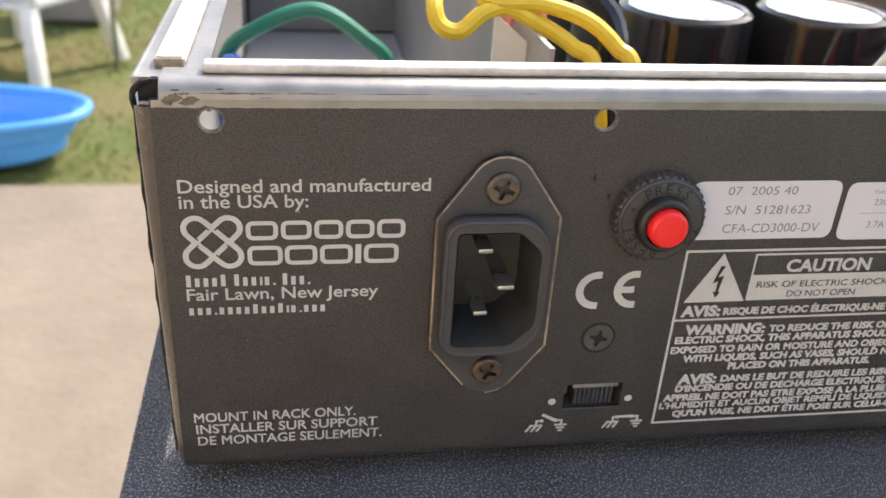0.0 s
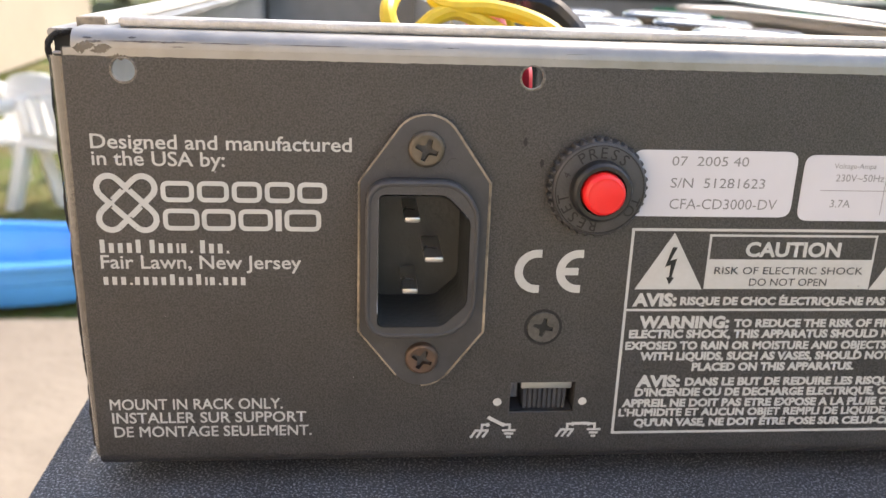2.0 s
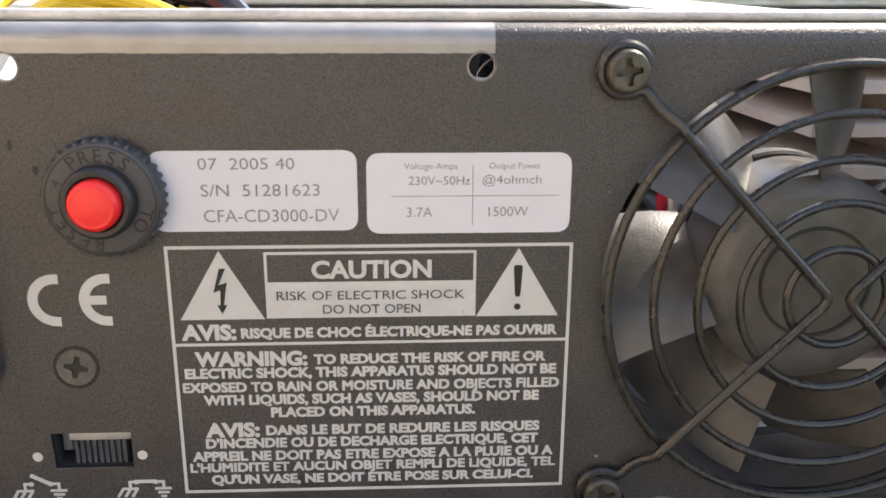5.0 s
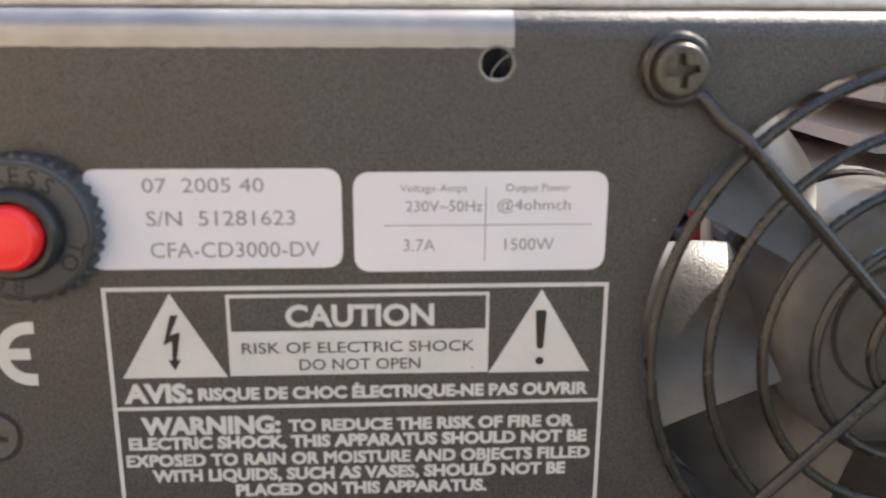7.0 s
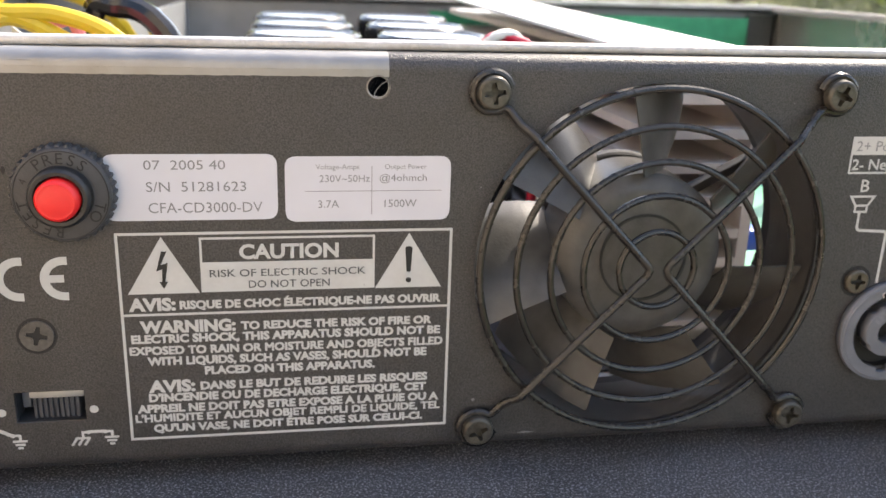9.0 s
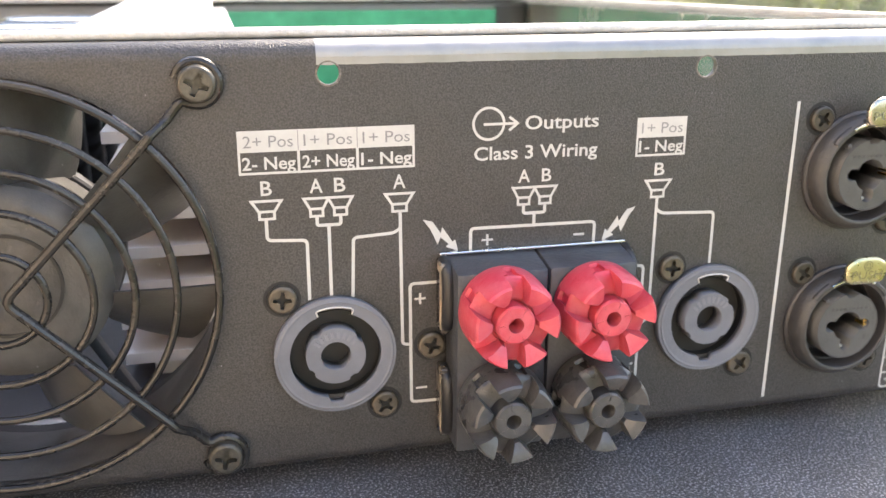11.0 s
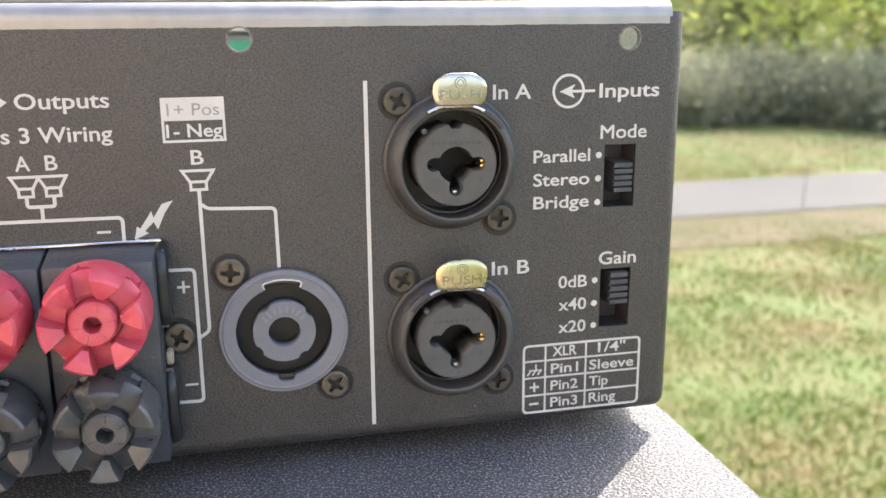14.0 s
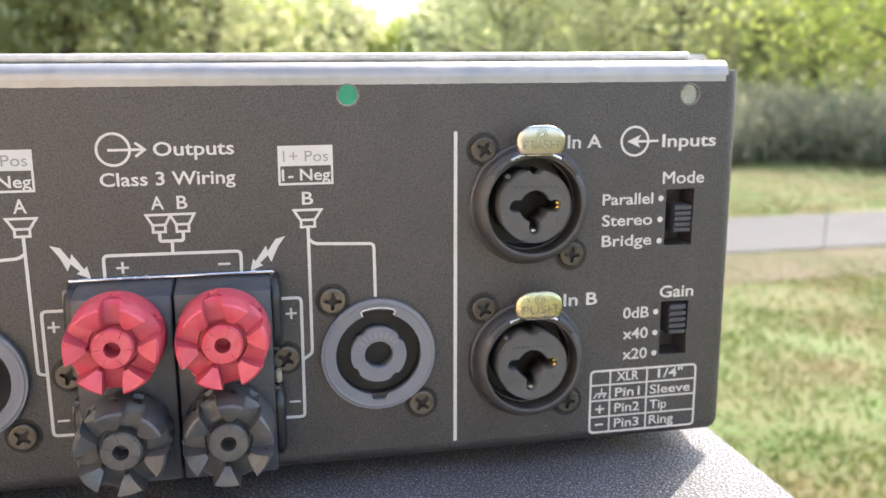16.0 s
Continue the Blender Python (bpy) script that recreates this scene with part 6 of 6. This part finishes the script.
def tree(x, y, h, r, material, seed, n=2600, low=0.35, label="leafy garden tree", leaf=0.09):
    rng = np.random.default_rng(seed)
    t = thing("tree", (x, y, GZ), label, "tree", "trees round the lawn")
    bm = bmesh.new()
    def limb(a, b, ra, rb):
        a, b = Vector(a), Vector(b)
        k = 5
        pts = [a.lerp(b, i / k) + Vector((math.sin(i * 2.1 + seed), math.cos(i * 1.7 + seed), 0)) * 0.05 * (b - a).length * (0 < i < k) for i in range(k + 1)]
        dirn = (b - a).normalized()
        s = dirn.orthogonal().normalized()
        q = dirn.cross(s)
        rings = []
        for i, p in enumerate(pts):
            rr = ra + (rb - ra) * i / k
            rings.append([bm.verts.new(p + rr * (math.cos(2 * math.pi * m / 8) * s + math.sin(2 * math.pi * m / 8) * q)) for m in range(8)])
        for A, B in zip(rings, rings[1:]):
            for m in range(8):
                bm.faces.new((A[m - 1], A[m], B[m], B[m - 1]))
    limb((x, y, GZ - 0.1), (x, y, GZ + h * 0.7), 0.035 * h, 0.012 * h)
    centres = []
    for k in range(9):
        a = rng.uniform(0, 6.28)
        z = GZ + h * rng.uniform(low, 0.65)
        e = (x + math.cos(a) * r * rng.uniform(0.45, 0.85), y + math.sin(a) * r * rng.uniform(0.45, 0.85), z + h * rng.uniform(0.1, 0.3))
        limb((x, y, z), e, 0.012 * h, 0.004 * h)
        centres.append(e)
    part("trunk", bm, BARK, t, s=1)
    for k in range(30):
        a, q = rng.uniform(0, 6.28), math.sqrt(rng.uniform(0, 1))
        zz = rng.uniform(low, 1.0)
        taper = math.sqrt(max(0.05, 1 - ((zz - (low + 1) / 2) / ((1 - low) / 2 + 0.05)) ** 2))
        centres.append((x + math.cos(a) * q * r * taper, y + math.sin(a) * q * r * taper, GZ + h * zz))
    v, f = foliage(rng, np.array(centres), n, leaf, r * 0.22)
    me = bpy.data.meshes.new("crown")
    me.from_pydata(v.tolist(), [], f.tolist())
    me.materials.append(material)
    hang(new("crown", me), t)
    return t


rnd = random.Random(21)
ROWS_OF_TREES = (        # distance, height, crown radius, number, from and to bearing, leaves, leaf size and number, crown base
    (8.5, 0.36, 0.55, 22, 10, 54, [HEDGE], 0.022, 5200, 0.04, "low grey-green bush along the lawn"),
    (13.0, 2.9, 1.6, 8, 14, 52, [LEAFDARK, LEAF], 0.05, 5000, 0.07, "leafy green tree behind the bushes"),
    (18.0, 3.9, 2.3, 7, 13, 50, [LEAFDARK, LEAF], 0.08, 4000, 0.12, "tall leafy green garden tree"),
    (13.0, 3.4, 1.7, 4, -16, 0, [LEAF, LEAFDARK], 0.08, 5000, 0.16, "leafy green tree beyond the lawn"),
    (50.0, 3.6, 3.2, 14, -24, 32, [LEAF, LEAFPALE], 0.22, 3500, 0.16, "distant leafy green tree"))
k = 0
for dist, h0, r0, n_tr, b0, b1, mats, leaf, n_leaf, low, lab in ROWS_OF_TREES:
    for i in range(n_tr):
        az = radians(b0 + (b1 - b0) * (i + 0.5 + rnd.uniform(-0.3, 0.3)) / n_tr)
        dd = dist * rnd.uniform(0.94, 1.08)
        tree(dd * math.sin(az), dd * math.cos(az), h0 * rnd.uniform(0.8, 1.15), r0 * rnd.uniform(0.85, 1.15), mats[k % len(mats)], 100 + k, n_leaf, low, lab, leaf)
        k += 1
tree(6.9, 8.0, 2.6, 1.75, LEAFPALE, 77, 12000, 0.17, "pale sunlit tree before the other trees", 0.045)
bm = bmesh.new()
quad = [(22, 1.4), (22, 7.1), (110, 7.1), (110, 4.2)]
bm.faces.new([bm.verts.new((dd * math.sin(radians(a)), dd * math.cos(radians(a)), GZ + 0.012)) for dd, a in quad])
tagged(new("road", mesh_of("road", bm, ASPHALT, s=1)), "grey road leading away beyond the lawn", "road", kind="structure")

# house beyond the lawn
house = thing("house", (-5.2, 7.2, GZ), "single-storey house with cream siding and grey roof", "house")
part("wall", box(bmesh.new(), -9.5, -2.45, 4.4, 8.0, GZ, GZ + 2.7), WALLP, house, s=1)
bm = bmesh.new()
pr = [(4.0, GZ + 2.65), (8.4, GZ + 2.65), (6.2, GZ + 3.9)]
A = [bm.verts.new((-9.8, y, z)) for y, z in pr]
B = [bm.verts.new((-2.2, y, z)) for y, z in pr]
bm.faces.new(A)
bm.faces.new(B)
for i in range(3):
    bm.faces.new((A[i - 1], A[i], B[i], B[i - 1]))
part("roof", bm, ROOF, house, s=1)
for x in (-7.6, -4.0):
    w = part("window", box(bmesh.new(), x - 0.55, x + 0.55, 4.34, 4.4, GZ + 1.0, GZ + 2.1, 0.01), CHAIR, house, "white framed window", s=1)
    part("pane", box(bmesh.new(), x - 0.47, x + 0.47, 4.32, 4.35, GZ + 1.08, GZ + 2.02), PANE, w, s=1)

# unseen walls, added to close the patio and throw light back
bm = bmesh.new()
box(bm, -2.6, 0.0, -2.6, -2.3, GZ - 0.05, GZ + 3.2)
tagged(new("wall_south", mesh_of("wall_south", bm, CREAM, s=1)), "unseen cream wall added to bounce warm light at the panel", "wall", kind="structure")
bm = bmesh.new()
box(bm, -2.9, -2.6, -2.6, 1.0, GZ - 0.05, GZ + 3.2)
tagged(new("wall_west", mesh_of("wall_west", bm, CREAM, s=1)), "unseen cream wall added to bounce light from the left", "wall", kind="structure")

# wading pool and chairs
def oval(q, a):
    """A rounded oblong round the middle of the pool."""
    c, s = math.cos(a), math.sin(a)
    return (-1.25 + q * 0.565 * math.copysign(abs(c) ** 0.85, c), 2.075 + q * 0.185 * math.copysign(abs(s) ** 0.85, s))


pool = thing("wading_pool", (-1.25, 2.09, GZ), "bright blue moulded plastic wading pool on the grass", "pool")
bm = bmesh.new()
prof = [(0, 0.0), (0.84, 0.0), (0.88, 0.012), (0.90, 0.055), (0.93, 0.062), (0.95, 0.108), (0.99, 0.112), (0.99, 0.106), (0.93, 0.100), (0.90, 0.062), (0.87, 0.055), (0.85, 0.015), (0.82, 0.010), (0, 0.010)]
rings = []
for r, z in prof:
    rings.append([bm.verts.new((*oval(max(r, 0.001), a), GZ + z)) for a in [2 * math.pi * i / 64 for i in range(64)]])
for A, B in zip(rings, rings[1:]):
    for i in range(64):
        bm.faces.new((A[i - 1], A[i], B[i], B[i - 1]))
part("shell", bm, POOL, pool, s=1)
part("rim", tube(bmesh.new(), [(*oval(0.99, a), GZ + 0.11) for a in [2 * math.pi * i / 64 for i in range(64)]], 0.012, 8, True), POOL, pool, "rolled blue rim", s=1)


def garden_chair(x, y, turn):
    """A child's moulded armchair: rounded slotted back, wide arms that run down into the legs."""
    c = thing("garden_chair", (0, 0, 0), "small white plastic child's armchair standing on the lawn", "chair", "white garden chairs")
    bm = box(bmesh.new(), -0.17, 0.17, -0.16, 0.17, 0.215, 0.235, 0.008)
    part("seat", bm, CHAIR, c, s=1)
    for sx in (-1, 1):
        for sy in (-1, 1):
            bm = box(bmesh.new(), -0.024, 0.024, -0.02, 0.02, 0, 0.23, 0.008)
            for v in bm.verts:
                k = 1 - v.co.z / 0.23
                v.co.x += sx * (0.165 + 0.04 * k)
                v.co.y += sy * (0.145 + 0.04 * k)
            part("leg", bm, CHAIR, c, s=1)
        arm = tube(bmesh.new(), smooth_path([(sx * 0.18, -0.15, 0.22), (sx * 0.20, -0.165, 0.30), (sx * 0.205, -0.13, 0.345), (sx * 0.205, 0.02, 0.352), (sx * 0.185, 0.18, 0.36)], 6), 0.024, 10)
        part("armrest", arm, CHAIR, c, s=1)
    outline = [(-0.185, 0.23), (0.185, 0.23)] + [(0.19 * math.cos(radians(a)), 0.355 + 0.115 * math.sin(radians(a))) for a in range(0, 181, 12)]
    slots = [rect(u - 0.013, u + 0.013, 0.27, 0.40 - abs(u) * 0.25, 0.008, 3) for u in (-0.12, -0.06, 0.0, 0.06, 0.12)]
    bm = plate("backrest", outline, [[(p[0], p[1]) for p in q] for q in slots], 0.155, 0.178)
    for v in bm.verts:
        v.co.y += (v.co.z - 0.23) * 0.25 - 0.9 * v.co.x ** 2
    part("backrest", bm, CHAIR, c, s=1, smooth=False)
    c.matrix_basis = Matrix.Translation((x, y, GZ - 0.01)) @ Matrix.Rotation(radians(turn), 4, "Z")
    return c


garden_chair(-1.02, 2.86, 150)
garden_chair(-1.42, 2.92, 125)

# things on the lawn behind the chairs
bin_ob = thing("storage_box", (-1.0, 3.5, GZ), "low pale grey plastic storage box on the lawn", "box")
bm = box(bmesh.new(), -1.16, -0.86, 3.38, 3.62, GZ - 0.01, GZ + 0.22, 0.02)
part("body", bm, BINGREY, bin_ob, s=1)
part("lid", box(bmesh.new(), -1.18, -0.84, 3.36, 3.64, GZ + 0.222, GZ + 0.25, 0.01), BINGREY, bin_ob, s=1)
stake = tube(bmesh.new(), [(-0.75, 2.83, GZ - 0.05), (-0.745, 2.83, GZ + 0.3), (-0.75, 2.835, GZ + 0.7)], 0.009, 8)
tagged(new("garden_stake", mesh_of("garden_stake", stake, STAKE, s=1)), "thin dark green garden stake in the lawn", "stake")
stake = tube(bmesh.new(), [(2.62, 3.4, GZ - 0.05), (2.622, 3.4, GZ + 0.1), (2.62, 3.402, GZ + 0.24)], 0.0025, 8)
tagged(new("garden_stake", mesh_of("garden_stake", stake, STAKE, s=1)), "thin green garden stake beside the path", "stake")
bm = bmesh.new()
box(bm, 2.34, 2.47, 2.43, 2.50, GZ - 0.02, GZ + 0.025, 0.015)
tagged(new("plastic_toy", mesh_of("plastic_toy", bm, TEAL, s=1)), "small teal plastic toy lying on the grass", "toy")
